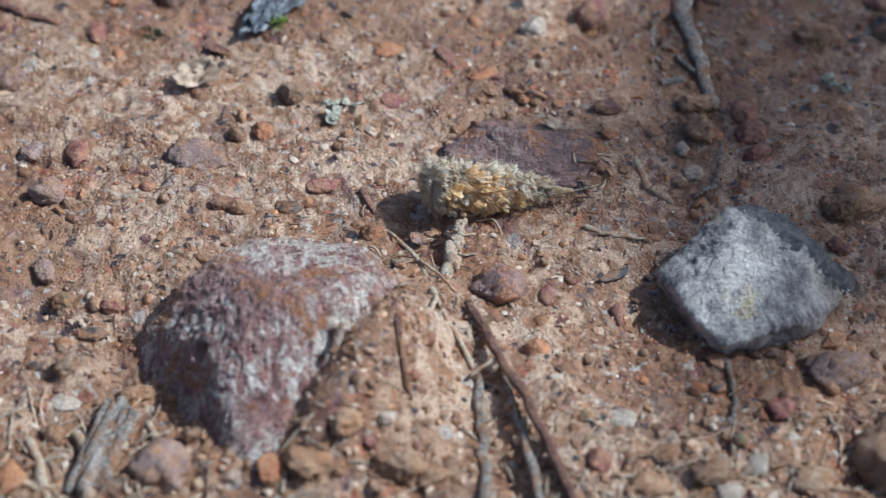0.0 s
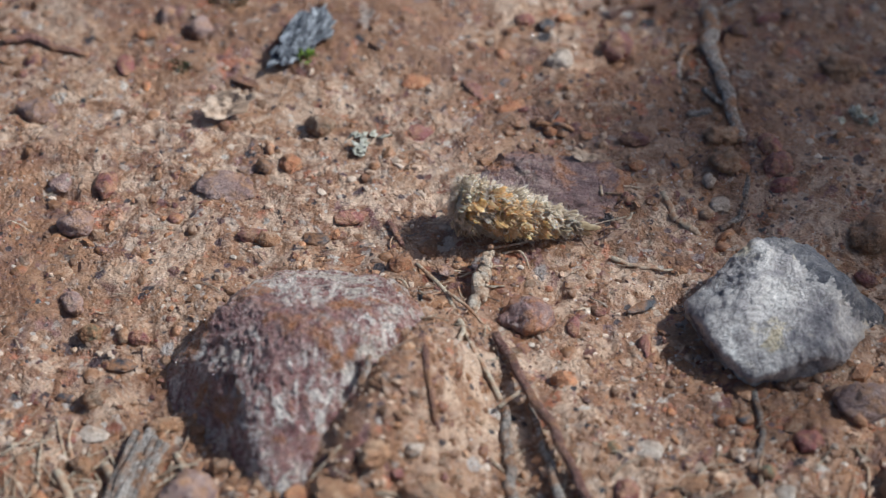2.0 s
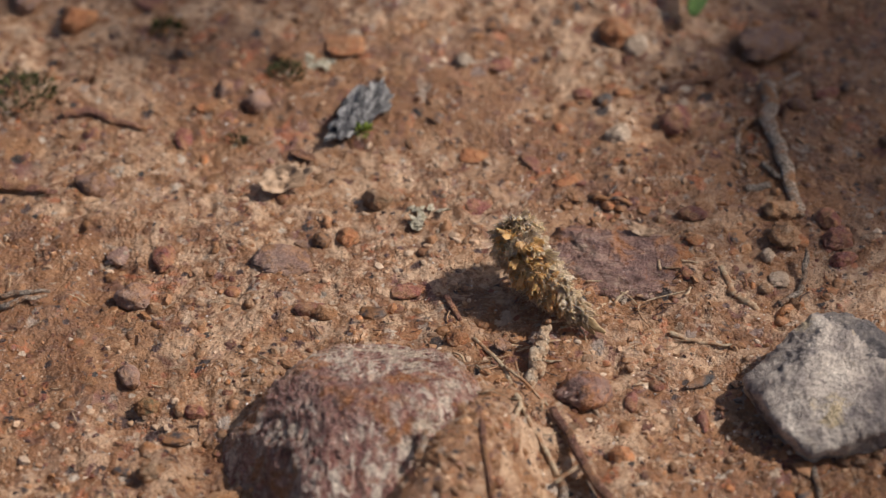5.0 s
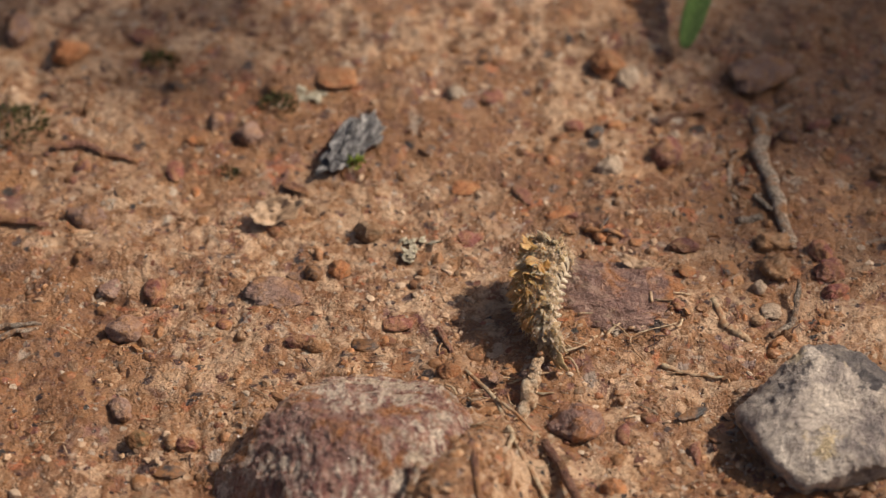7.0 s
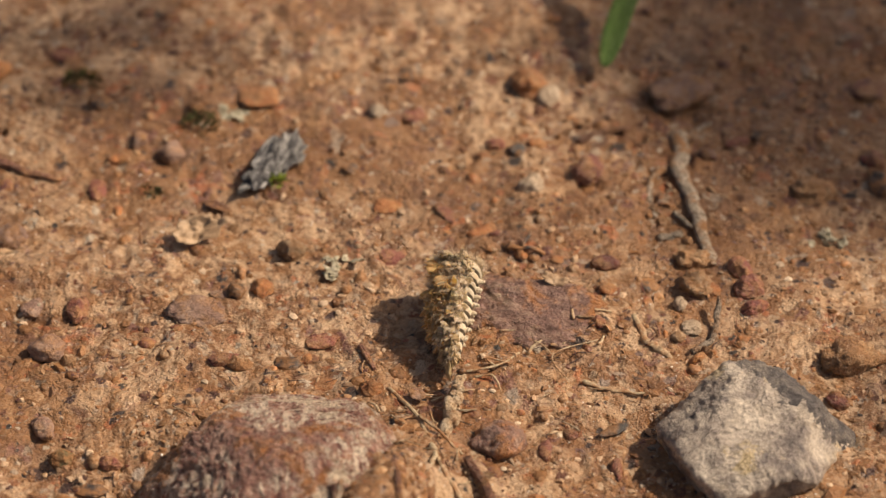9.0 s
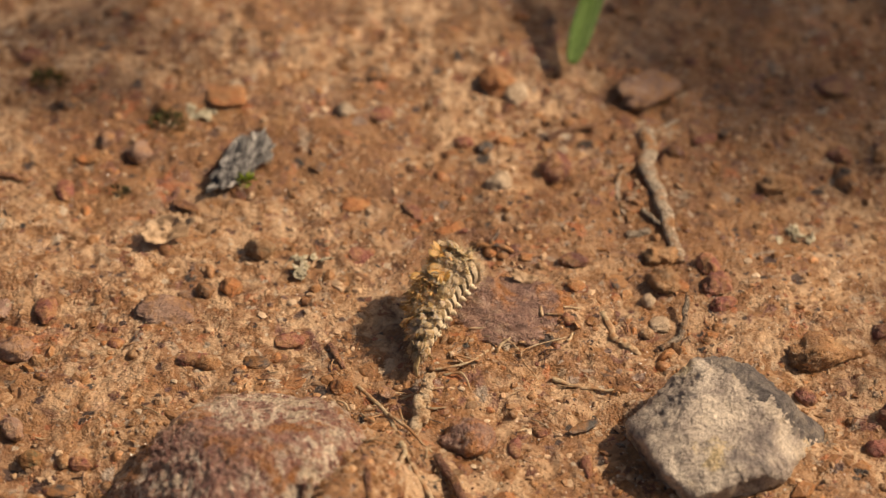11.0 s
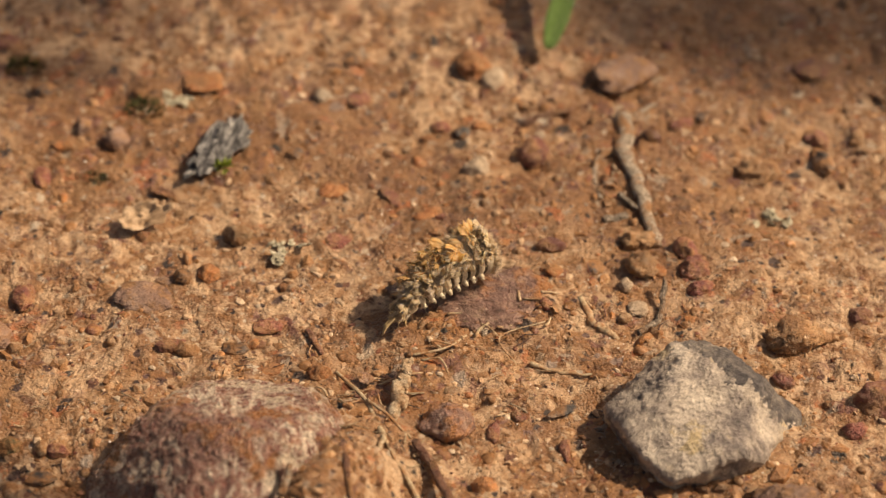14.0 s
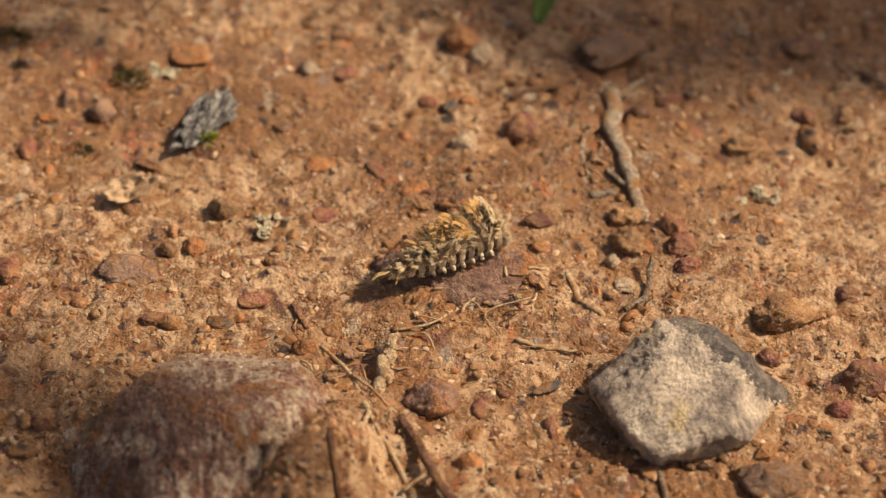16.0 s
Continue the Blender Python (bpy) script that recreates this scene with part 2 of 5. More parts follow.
CLAY = clay_ground()
GRAINS = mineral("soil_grain", [(0.35, (0.22, 0.085, 0.034)), (0.5, (0.34, 0.17, 0.085)), (0.65, (0.42, 0.27, 0.17))], patch=30.0, per_island=True, spread=0.5, rough=0.5, bump=0.4, depth=0.1)
SPECKLE = mineral("dark_speck", [(0.35, (0.03, 0.022, 0.02)), (0.5, (0.07, 0.03, 0.025)), (0.62, (0.16, 0.045, 0.025))], patch=30.0, per_island=True, spread=0.6, rough=0.5, bump=0.3, depth=0.1)
CRUMB_BITS = mineral("clay_crumb_bits", [(0.35, (0.20, 0.08, 0.035)), (0.45, (0.34, 0.17, 0.08)), (0.55, (0.44, 0.29, 0.18)), (0.68, (0.18, 0.07, 0.06))], patch=30.0, per_island=True, spread=0.4, rough=0.4, bump=1.0, depth=0.3, crumbly=0.5, wet=0.3, dust=(0.27, 0.125, 0.052), dust_at=(0.44, 0.54), dust_size=1.3)
GRIT = mineral("mixed_grit", [(0.34, (0.05, 0.03, 0.03)), (0.42, (0.14, 0.045, 0.04)), (0.5, (0.24, 0.09, 0.06)), (0.56, (0.42, 0.16, 0.05)), (0.63, (0.46, 0.33, 0.23)), (0.7, (0.22, 0.20, 0.19))], patch=30.0, per_island=True, spread=0.4, rough=0.4, bump=1.0, depth=0.3, crumbly=0.5, wet=0.3, dust=(0.27, 0.125, 0.052), dust_at=(0.44, 0.54), dust_size=1.3)
QUARTZ = mineral("quartz_grain", [(0.35, (0.55, 0.48, 0.42)), (0.6, (0.78, 0.74, 0.70))], patch=30.0, per_island=True, spread=0.2, rough=0.22, bump=0.1, depth=0.05, glint=0.4)
PALE_BITS = mineral("pale_clay_crumb", [(0.35, (0.33, 0.19, 0.11)), (0.5, (0.45, 0.31, 0.21)), (0.65, (0.55, 0.44, 0.34))], patch=30.0, per_island=True, spread=0.3, rough=0.6, bump=0.6, depth=0.15)
MOSSY = mineral("mossy_pebble", [(0.3, (0.05, 0.05, 0.03)), (0.5, (0.10, 0.10, 0.055)), (0.7, (0.20, 0.19, 0.12))], dust=(0.28, 0.135, 0.06), dust_at=(0.40, 0.54), dust_size=1.8, patch=1.5, rough=0.8, bump=0.9, depth=0.3)
PURPLE = mineral("purple_rock", [(0.3, (0.085, 0.036, 0.031)), (0.41, (0.19, 0.074, 0.062)), (0.51, (0.31, 0.138, 0.114)), (0.61, (0.42, 0.24, 0.19)), (0.72, (0.52, 0.40, 0.34))], patch=2.4,
                 stretch=(1.6, 0.75, 0.6), grain=0.30, grit=0.8, crust=(0.68, 0.57, 0.48), crust_at=(0.50, 0.53), crust_size=1.9, crust_group=7.0, dust=(0.38, 0.155, 0.062), dust_at=(0.55, 0.63), dust_size=5.0,
                 rough=0.30, bump=1.0, depth=0.7, glint=0.3, spread=0.0, crumbly=0.55, wet=0.5, streak=((0.60, 0.49, 0.39), 2.4, (0.42, 1.5, 1.5), (0.52, 0.57)))
FLAT_PURPLE = mineral("mauve_slab", [(0.3, (0.12, 0.060, 0.052)), (0.5, (0.22, 0.12, 0.10)), (0.65, (0.32, 0.20, 0.155))], patch=3.0, stretch=(1, 2.2, 1), crust=(0.42, 0.32, 0.24),
                      crust_at=(0.60, 0.68), crust_size=3.0, dust=(0.36, 0.15, 0.06), dust_at=(0.50, 0.60), dust_size=4.0, rough=0.36, bump=1.0, depth=0.5, glint=0.2, crumbly=0.6, wet=0.35)
GREY = mineral("grey_limestone", [(0.30, (0.11, 0.095, 0.095)), (0.41, (0.24, 0.205, 0.195)), (0.51, (0.42, 0.365, 0.325)), (0.64, (0.64, 0.57, 0.50))], patch=4.2, grain=0.4, grit=0.4,
               crust=(0.55, 0.44, 0.28), crust_at=(0.55, 0.61), crust_size=3.2, crust_group=9.0, dust=(0.17, 0.15, 0.15), dust_at=(0.56, 0.63), dust_size=5.0, rough=0.42, bump=1.0, depth=0.45, spread=0.05, crumbly=0.3)
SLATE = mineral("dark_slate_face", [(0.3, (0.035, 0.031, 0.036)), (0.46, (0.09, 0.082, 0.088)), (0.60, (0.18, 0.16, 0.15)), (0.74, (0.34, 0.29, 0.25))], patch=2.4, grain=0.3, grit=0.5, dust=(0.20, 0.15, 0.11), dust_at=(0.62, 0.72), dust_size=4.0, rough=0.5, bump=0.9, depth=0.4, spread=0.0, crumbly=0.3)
MAROON = mineral("maroon_pebble", [(0.3, (0.09, 0.022, 0.021)), (0.5, (0.21, 0.052, 0.042)), (0.7, (0.33, 0.12, 0.085))], dust=(0.36, 0.175, 0.08), dust_at=(0.44, 0.60), dust_size=2.2, patch=2.0, crust=(0.36, 0.24, 0.18), crust_at=(0.60, 0.70), crust_size=2.0, rough=0.45, glint=0.2, bump=0.9, depth=0.4, crumbly=0.4, wet=0.35)
MAUVE = mineral("mauve_pebble", [(0.3, (0.15, 0.08, 0.065)), (0.5, (0.26, 0.155, 0.125)), (0.7, (0.38, 0.26, 0.21))], dust=(0.34, 0.175, 0.085), dust_at=(0.46, 0.62), dust_size=2.2, patch=2.5, crust=(0.44, 0.33, 0.26), crust_at=(0.58, 0.7), crust_size=3.0, rough=0.6, bump=0.9, depth=0.4, crumbly=0.4, wet=0.35)
RUST = mineral("orange_pebble", [(0.3, (0.27, 0.085, 0.03)), (0.5, (0.44, 0.165, 0.06)), (0.7, (0.52, 0.27, 0.12))], dust=(0.36, 0.175, 0.08), dust_at=(0.48, 0.62), dust_size=2.2, patch=1.6, rough=0.5, glint=0.1, bump=0.9, depth=0.4, crumbly=0.4, wet=0.35)
TAN = mineral("tan_pebble", [(0.3, (0.30, 0.19, 0.11)), (0.5, (0.44, 0.30, 0.19)), (0.7, (0.58, 0.44, 0.32))], dust=(0.28, 0.135, 0.06), dust_at=(0.40, 0.54), dust_size=1.8, patch=2.0, rough=0.65, bump=0.9, depth=0.4, crumbly=0.4, wet=0.35)
PALE = mineral("pale_pebble", [(0.3, (0.28, 0.20, 0.145)), (0.5, (0.41, 0.31, 0.23)), (0.7, (0.54, 0.44, 0.35))], patch=2.0, rough=0.6, dust=(0.42, 0.24, 0.13), dust_at=(0.56, 0.70), dust_size=2.2, bump=0.9, depth=0.4, crumbly=0.4, wet=0.35)
DARK = mineral("dark_chip", [(0.3, (0.018, 0.017, 0.02)), (0.5, (0.05, 0.045, 0.048)), (0.7, (0.12, 0.10, 0.095))], dust=(0.28, 0.135, 0.06), dust_at=(0.40, 0.54), dust_size=1.8, patch=1.5, rough=0.45, bump=0.6)
CRUMB = mineral("clay_crumb", [(0.3, (0.24, 0.10, 0.04)), (0.5, (0.36, 0.18, 0.08)), (0.7, (0.46, 0.29, 0.17))], patch=2.2, crust=(0.44, 0.31, 0.20), crust_at=(0.58, 0.70), crust_size=2.5, rough=0.42, glint=0.3, bump=1.0, depth=0.5, crumbly=0.6, wet=0.35)
BARK = mineral("grey_bark", [(0.34, (0.018, 0.018, 0.021)), (0.45, (0.085, 0.085, 0.095)), (0.55, (0.26, 0.26, 0.27)), (0.66, (0.56, 0.55, 0.54))], patch=1.5, stretch=(0.6, 2.4, 1), grain=0.25, grit=0.5, rough=0.6, bump=1.0, depth=0.35)
MOSS = mineral("moss", [(0.3, (0.02, 0.022, 0.007)), (0.5, (0.055, 0.062, 0.016)), (0.7, (0.15, 0.14, 0.045))], patch=1.0, rough=0.8, bump=0.9, per_island=True, spread=0.5)
LICHEN = mineral("pale_lichen", [(0.3, (0.14, 0.128, 0.09)), (0.5, (0.33, 0.305, 0.235)), (0.7, (0.54, 0.50, 0.41))], patch=1.0, rough=0.8, bump=0.8, per_island=True, spread=0.4)
STRAW = mineral("dry_straw", [(0.3, (0.26, 0.19, 0.12)), (0.5, (0.40, 0.31, 0.21)), (0.7, (0.55, 0.46, 0.34))], dust=(0.33, 0.165, 0.08), dust_at=(0.46, 0.60), dust_size=2.4, patch=1.5, stretch=(4, 4, 0.5), rough=0.6, bump=0.7, depth=0.15, per_island=True, spread=0.4)
GREY_WOOD = mineral("weathered_wood", [(0.3, (0.075, 0.058, 0.048)), (0.43, (0.24, 0.195, 0.16)), (0.56, (0.43, 0.36, 0.30)), (0.7, (0.62, 0.53, 0.44))], dust=(0.33, 0.165, 0.08), dust_at=(0.46, 0.60), dust_size=2.4, patch=1.0, stretch=(3, 3, 0.3), rough=0.65, bump=1.0, depth=0.5, crumbly=0.5, grit=0.6)
RED_TWIG = mineral("red_brown_twig", [(0.3, (0.09, 0.04, 0.03)), (0.5, (0.20, 0.085, 0.06)), (0.7, (0.34, 0.19, 0.14))], dust=(0.33, 0.165, 0.08), dust_at=(0.46, 0.60), dust_size=2.4, patch=1.5, stretch=(2, 2, 0.5), rough=0.45, crust=(0.42, 0.30, 0.22), crust_at=(0.6, 0.7), bump=1.0, depth=0.5, crumbly=0.5, grit=0.6)
PETAL = mineral("straw_petal", [(0.3, (0.49, 0.315, 0.165)), (0.5, (0.62, 0.44, 0.26)), (0.7, (0.74, 0.58, 0.39))], patch=1.2, spread=0.18, rough=0.6, bump=0.6, depth=0.08, grain=0.15, grit=0.2, glow=0.6)
ORANGE_PETAL = mineral("orange_petal", [(0.3, (0.60, 0.25, 0.060)), (0.5, (0.68, 0.35, 0.125)), (0.7, (0.73, 0.46, 0.22))], patch=1.0, spread=0.2, rough=0.55, bump=0.6, depth=0.08, grain=0.15, grit=0.2, glow=0.5)
SKIN = mineral("caterpillar_skin", [(0.3, (0.46, 0.34, 0.21)), (0.5, (0.62, 0.54, 0.42)), (0.7, (0.72, 0.66, 0.55))], patch=0.8, rough=0.5, bump=0.6, depth=0.1, grain=0.2)
BAND = mineral("dark_band", [(0.3, (0.04, 0.032, 0.025)), (0.6, (0.12, 0.095, 0.07))], patch=0.8, rough=0.5, bump=0.4, depth=0.1)
HAIR = mineral("pale_hair", [(0.3, (0.56, 0.39, 0.23)), (0.7, (0.76, 0.61, 0.43))], patch=1.0, per_island=True, spread=0.3, rough=0.5, bump=0.1, glow=0.3)
SCRAP = mineral("pale_leaf_scrap", [(0.3, (0.33, 0.21, 0.13)), (0.5, (0.47, 0.32, 0.21)), (0.7, (0.60, 0.45, 0.33))], patch=2.6, stretch=(1, 2, 1), rough=0.6, bump=0.6, depth=0.12, grit=0.2, dust=(0.48, 0.30, 0.17), dust_at=(0.56, 0.74), dust_size=3.0)
CRUSTED = mineral("crusted_pale_wood", [(0.34, (0.26, 0.13, 0.065)), (0.42, (0.52, 0.33, 0.20)), (0.50, (0.70, 0.52, 0.36)), (0.66, (0.82, 0.69, 0.53))], patch=1.3, stretch=(1, 1, 1), grit=0.35, dust=(0.42, 0.22, 0.11), dust_at=(0.58, 0.68), dust_size=1.6, rough=0.5, bump=1.0, depth=0.4, crumbly=0.5)
BRACT = mineral("tail_bract", [(0.3, (0.30, 0.20, 0.09)), (0.5, (0.47, 0.34, 0.18)), (0.7, (0.62, 0.48, 0.30))], patch=1.0, stretch=(3, 3, 0.6), rough=0.6, bump=0.8, depth=0.12)
SPRIG = mineral("bright_moss", [(0.3, (0.16, 0.26, 0.02)), (0.7, (0.34, 0.44, 0.06))], patch=1.0, rough=0.6, bump=0.4)
LEAF = mineral("green_leaf", [(0.3, (0.025, 0.075, 0.010)), (0.46, (0.05, 0.125, 0.02)), (0.58, (0.09, 0.17, 0.04)), (0.66, (0.19, 0.27, 0.10))], patch=0.55, stretch=(2.2, 2.2, 0.6), rough=0.4, bump=0.9, depth=0.25)


# ---- building helpers ----
def mesh_of(name, bm, materials, smooth=True):
    data = bpy.data.meshes.new(name)
    bm.to_mesh(data)
    bm.free()
    for material in materials if isinstance(materials, (list, tuple)) else [materials]:
        data.materials.append(material)
    if smooth:
        data.polygons.foreach_set("use_smooth", [True] * len(data.polygons))
    return data


def part(name, bm, material, parent, label="", smooth=True):
    ob = new(name, mesh_of(name, bm, material, smooth))
    ob.parent = parent
    return tagged(ob, label)


def thing(name, bm, material, m, label, category, group="", smooth=True):
    ob = new(name, mesh_of(name, bm, material, smooth))
    ob.matrix_basis = m
    return tagged(ob, label, category, group)


def lattice_noise(x, y, size, seed):
    """Smooth value noise from -1 to 1 over arrays of x and y."""
    table = np.random.RandomState(seed).uniform(-1, 1, (256, 256))
    u, v = np.asarray(x) / size, np.asarray(y) / size
    i, j = np.floor(u).astype(int), np.floor(v).astype(int)
    a, b = u - i, v - j
    a, b = a * a * a * (a * (a * 6 - 15) + 10), b * b * b * (b * (b * 6 - 15) + 10)
    i0, j0, i1, j1 = i % 256, j % 256, (i + 1) % 256, (j + 1) % 256
    return (table[i0, j0] * (1 - a) + table[i1, j0] * a) * (1 - b) + (table[i0, j1] * (1 - a) + table[i1, j1] * a) * b


# ---- ground: one sheet, fine where it is near and coarse to the horizon ----
# mounds and hollows: x, y, half widths along and across, turn, height, all in millimetres and degrees
SWELLS = [
    (1.9, -40.4, 9, 5.5, 60, 5.6),
    (-2.4, -49.3, 9, 6, 60, 5.0),
    (13.1, -51.7, 13, 3.0, 108, -2.0),
    (5.5, -45.3, 5, 3, 90, 1.0),
    (42.1, -37.3, 12, 6, 0, 0.8),
    (19.3, -7.3, 12, 8, 0, 0.6),
    (58.2, -8.6, 14, 10, 20, 1.2),
    (-25.7, -37, 4, 9, 20, -1.2),
]


def ground_z(x, y):
    """The height of the ground, in metres; x and y in metres."""
    x, y = np.asarray(x, float) / MM, np.asarray(y, float) / MM
    z = 1.3 * lattice_noise(x, y, 37.0, 1) + 0.6 * lattice_noise(x, y, 13.0, 2) + 0.50 * lattice_noise(x, y, 5.1, 3)
    rough = 0.75 + 0.45 * lattice_noise(x, y, 21.0, 4) + 0.7 / (1 + np.exp(np.clip((y + 33) / 5.0, -50, 50)))
    z += rough * (0.24 * lattice_noise(x, y, 2.3, 5) + 0.20 * np.abs(lattice_noise(x, y, 1.25, 6)) + 0.17 * lattice_noise(x, y, 0.8, 7))
    pits = np.clip(lattice_noise(x, y, 1.7, 8) - 0.42, 0, 1) * 1.5 + np.clip(lattice_noise(x, y, 0.95, 9) - 0.5, 0, 1) * 0.9
    z -= pits * (0.5 + 0.6 * lattice_noise(x, y, 15.0, 10))
    for cx, cy, along, across, turn, height in SWELLS:
        c, s = math.cos(radians(turn)), math.sin(radians(turn))
        u, v = ((x - cx) * c + (y - cy) * s) / along, (-(x - cx) * s + (y - cy) * c) / across
        z += height * np.exp(-(u * u + v * v))
    near = np.exp(-((x / 160) ** 4 + (y / 160) ** 4))
    return z * near * MM


def axis_steps(low, high, step, far):
    """Even steps from low to high, then ever longer ones out to far on both sides."""
    inner = np.arange(low, high + step / 2, step)
    reach = [step]
    while reach[-1] < far:
        reach.append(reach[-1] * 1.45 + step)
    reach = np.array(reach)
    return np.concatenate((low - reach[::-1], inner, high + reach))


def build_ground():
    xs, ys = axis_steps(-0.068, 0.088, 0.00036, 300.0), axis_steps(-0.070, 0.068, 0.00036, 300.0)
    gx, gy = np.meshgrid(xs, ys)
    verts = np.stack((gx.ravel(), gy.ravel(), ground_z(gx, gy).ravel()), axis=1)
    w, h = len(xs), len(ys)
    a = (np.arange(h - 1)[:, None] * w + np.arange(w - 1)[None, :]).ravel()
    quads = np.stack((a, a + 1, a + w + 1, a + w), axis=1)
    data = bpy.data.meshes.new("ground")
    data.vertices.add(len(verts))
    data.vertices.foreach_set("co", verts.ravel())
    data.loops.add(quads.size)
    data.loops.foreach_set("vertex_index", quads.ravel())
    data.polygons.add(len(quads))
    data.polygons.foreach_set("loop_start", np.arange(0, quads.size, 4))
    data.polygons.foreach_set("use_smooth", np.ones(len(quads), bool))
    data.update()
    data.validate()
    data.materials.append(CLAY)
    tagged(new("ground", data), "bare orange-red clay ground with pale dusty patches", "ground", kind="structure")


build_ground()


# ---- stones ----
def rock_mesh(l, w, h, planes, seed, detail, lumps=0.12, fine=0.03, facets=9, sharp=9.0, grit=0.0, bite=(0.72, 0.98)):
    """A stone of half sizes l, w, h (mm): a ball cut by planes (normal, distance), worn and pitted."""
    rng = random.Random(seed)
    cuts = [(Vector(n).normalized(), d) for n, d in planes]
    for _ in range(facets):
        n = Vector((rng.gauss(0, 1), rng.gauss(0, 1), rng.gauss(0, 1))).normalized()
        cuts.append((n, rng.uniform(*bite)))
    bm = bmesh.new()
    bmesh.ops.create_icosphere(bm, subdivisions=detail, radius=1.0)
    off = Vector((rng.uniform(-50, 50), rng.uniform(-50, 50), rng.uniform(-50, 50)))
    for v in bm.verts:
        d = v.co.normalized()
        total = 1.0
        for n, reach in cuts:
            k = n.dot(d) / reach
            if k > 0:
                total += k ** sharp
        r = total ** (-1.0 / sharp)
        r *= 1 + lumps * noise.noise(d * 1.7 + off) + lumps * 0.5 * noise.noise(d * 4.1 + off) + fine * noise.noise(d * 11 + off) + fine * 0.7 * noise.noise(d * 25 + off)
        if grit:
            r *= 1 + grit * (noise.noise(d * 40 + off) + 0.7 * noise.noise(d * 75 + off) + 1.4 * noise.noise(Vector((d.x * 26, d.y * 6, d.z * 6)) + off))
        v.co = Vector((d.x * l, d.y * w, d.z * h)) * r * MM
    return bm


def stone(x, y, l, w, h, turn, material, label, seed, name="pebble", category="pebble", group="", sink=0.41, detail=3, planes=(), tilt=(0, 0), lumps=0.15, fine=0.11, facets=11, rise=0.0, sharp=20.0,
          grit=0.0, bite=(0.64, 0.92)):
    """A stone at x, y (mm) with half sizes l, w, h (mm), sunk into the ground by a part of its height."""
    if group and h > 0.4 * min(l, w):
        h = max(h, 0.78 * min(l, w))
    base = float(ground_z(x * MM, y * MM))
    bm = rock_mesh(l, w, h, planes, seed, detail, lumps, fine, facets, sharp, grit, bite)
    m = pose(x * MM, y * MM, base + (h * (1 - 2 * sink) + rise) * MM, tilt[0], tilt[1], turn)
    return thing(name, bm, material, m, label, category, group)


def mm_planes(size, *cuts):
    """Cutting planes given as normal and distance in mm, for a ball of that half size."""
    return [(n, d / size) for n, d in cuts]


stone(-9.0, -39.0, 26.0, 26.0, 26.0, 0, PURPLE, "large purple-grey rock with pale crust, bedded in clay", 5, name="rock", category="rock", detail=7, sink=0.5, lumps=0.05, fine=0.026, facets=0, grit=0.009, sharp=15.0,
      planes=mm_planes(26, ((0.03, 0.423, 0.906), 7.9), ((0.0, -0.406, 0.914), 7.9), ((-0.52, 0, 0.854), 8.1), ((-0.75, 0.55, 0.35), 13.5), ((0.67, 0.1, 0.74), 10.6), ((0.62, -0.48, 0.62), 9.2), ((-0.75, -0.38, 0.54), 10.3), ((0, -1, 0.3), 18.0),
                       ((0.1, 1, 0.2), 16.5), ((0.75, 0.6, 0.3), 15.8), ((0, 0, -1), 6.0)))
chip_rng = random.Random(31)
chips = []
for _ in range(16):
    lean, way = chip_rng.uniform(8, 30), chip_rng.uniform(0, 2 * math.pi)
    chips.append(((math.sin(radians(lean)) * math.cos(way), math.sin(radians(lean)) * math.sin(way) - 0.12, math.cos(radians(lean))), 3.3 * math.cos(radians(lean)) + chip_rng.uniform(5.0, 9.5) * math.sin(radians(lean))))
chunk = stone(43.0, -30.0, 14.0, 14.0, 14.0, 0, GREY, "grey limestone chunk with yellowish stains, resting on clay", 8, name="rock", category="rock", detail=6, sink=0.5, rise=2.6, lumps=0.09, fine=0.034, facets=0, grit=0.006, sharp=34.0,
      planes=mm_planes(14, ((0.02, -0.2, 0.98), 3.4), ((-0.64, 0.76, 0.15), 8.0), ((0.62, 0.54, 0.57), 6.9), ((0.8, -0.6, -0.1), 8.9), ((0.3, -0.954, -0.25), 8.7), ((-0.82, -0.566, -0.3), 9.7), ((-0.945, -0.327, -0.25), 9.9), ((-0.5, 0.15, 0.85), 5.2), ((0.75, -0.3, 0.58), 6.4), ((-0.3, 0.95, 0.1), 8.3), ((0, 0, -1), 4.0), *chips))
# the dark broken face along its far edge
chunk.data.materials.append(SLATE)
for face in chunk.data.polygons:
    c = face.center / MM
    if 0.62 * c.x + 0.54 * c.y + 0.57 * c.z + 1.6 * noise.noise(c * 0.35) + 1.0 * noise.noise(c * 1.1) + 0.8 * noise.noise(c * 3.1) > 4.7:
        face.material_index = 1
stone(19.6, -8.6, 9.6, 6.8, 2.4, -8, FLAT_PURPLE, "flat mauve slab flush with the clay", 21, name="rock", category="rock", detail=5, sink=0.62, tilt=(6, 0), lumps=0.22, fine=0.08, grit=0.02, facets=5, planes=[((0, 0.0, 1), 0.8)])
stone(51.0, -42.5, 4.2, 3.1, 1.9, 10, MAUVE, "pinkish mauve stone with a pale face on clay", 23, name="stone", category="stone", detail=4, sink=0.3)
stone(40.8, 32.6, 5.0, 3.4, 1.2, 8, MAUVE, "flat pinkish grey stone lying on clay", 24, name="stone", category="stone", detail=4, sink=0.2, planes=[((0, 0, 1), 0.7)])
stone(56.5, -55.5, 5.5, 6.5, 3.0, 0, CRUMB, "big brown clay lump beside the litter", 29, name="clay_lump", category="clay lump", detail=4, lumps=0.25, fine=0.12)
stone(-9, 3.1, 2.2, 1.7, 1.75, -22, TAN, "pale orange-tan pebble lying on the clay", 11, group="pebbles strewn over the clay", detail=4)
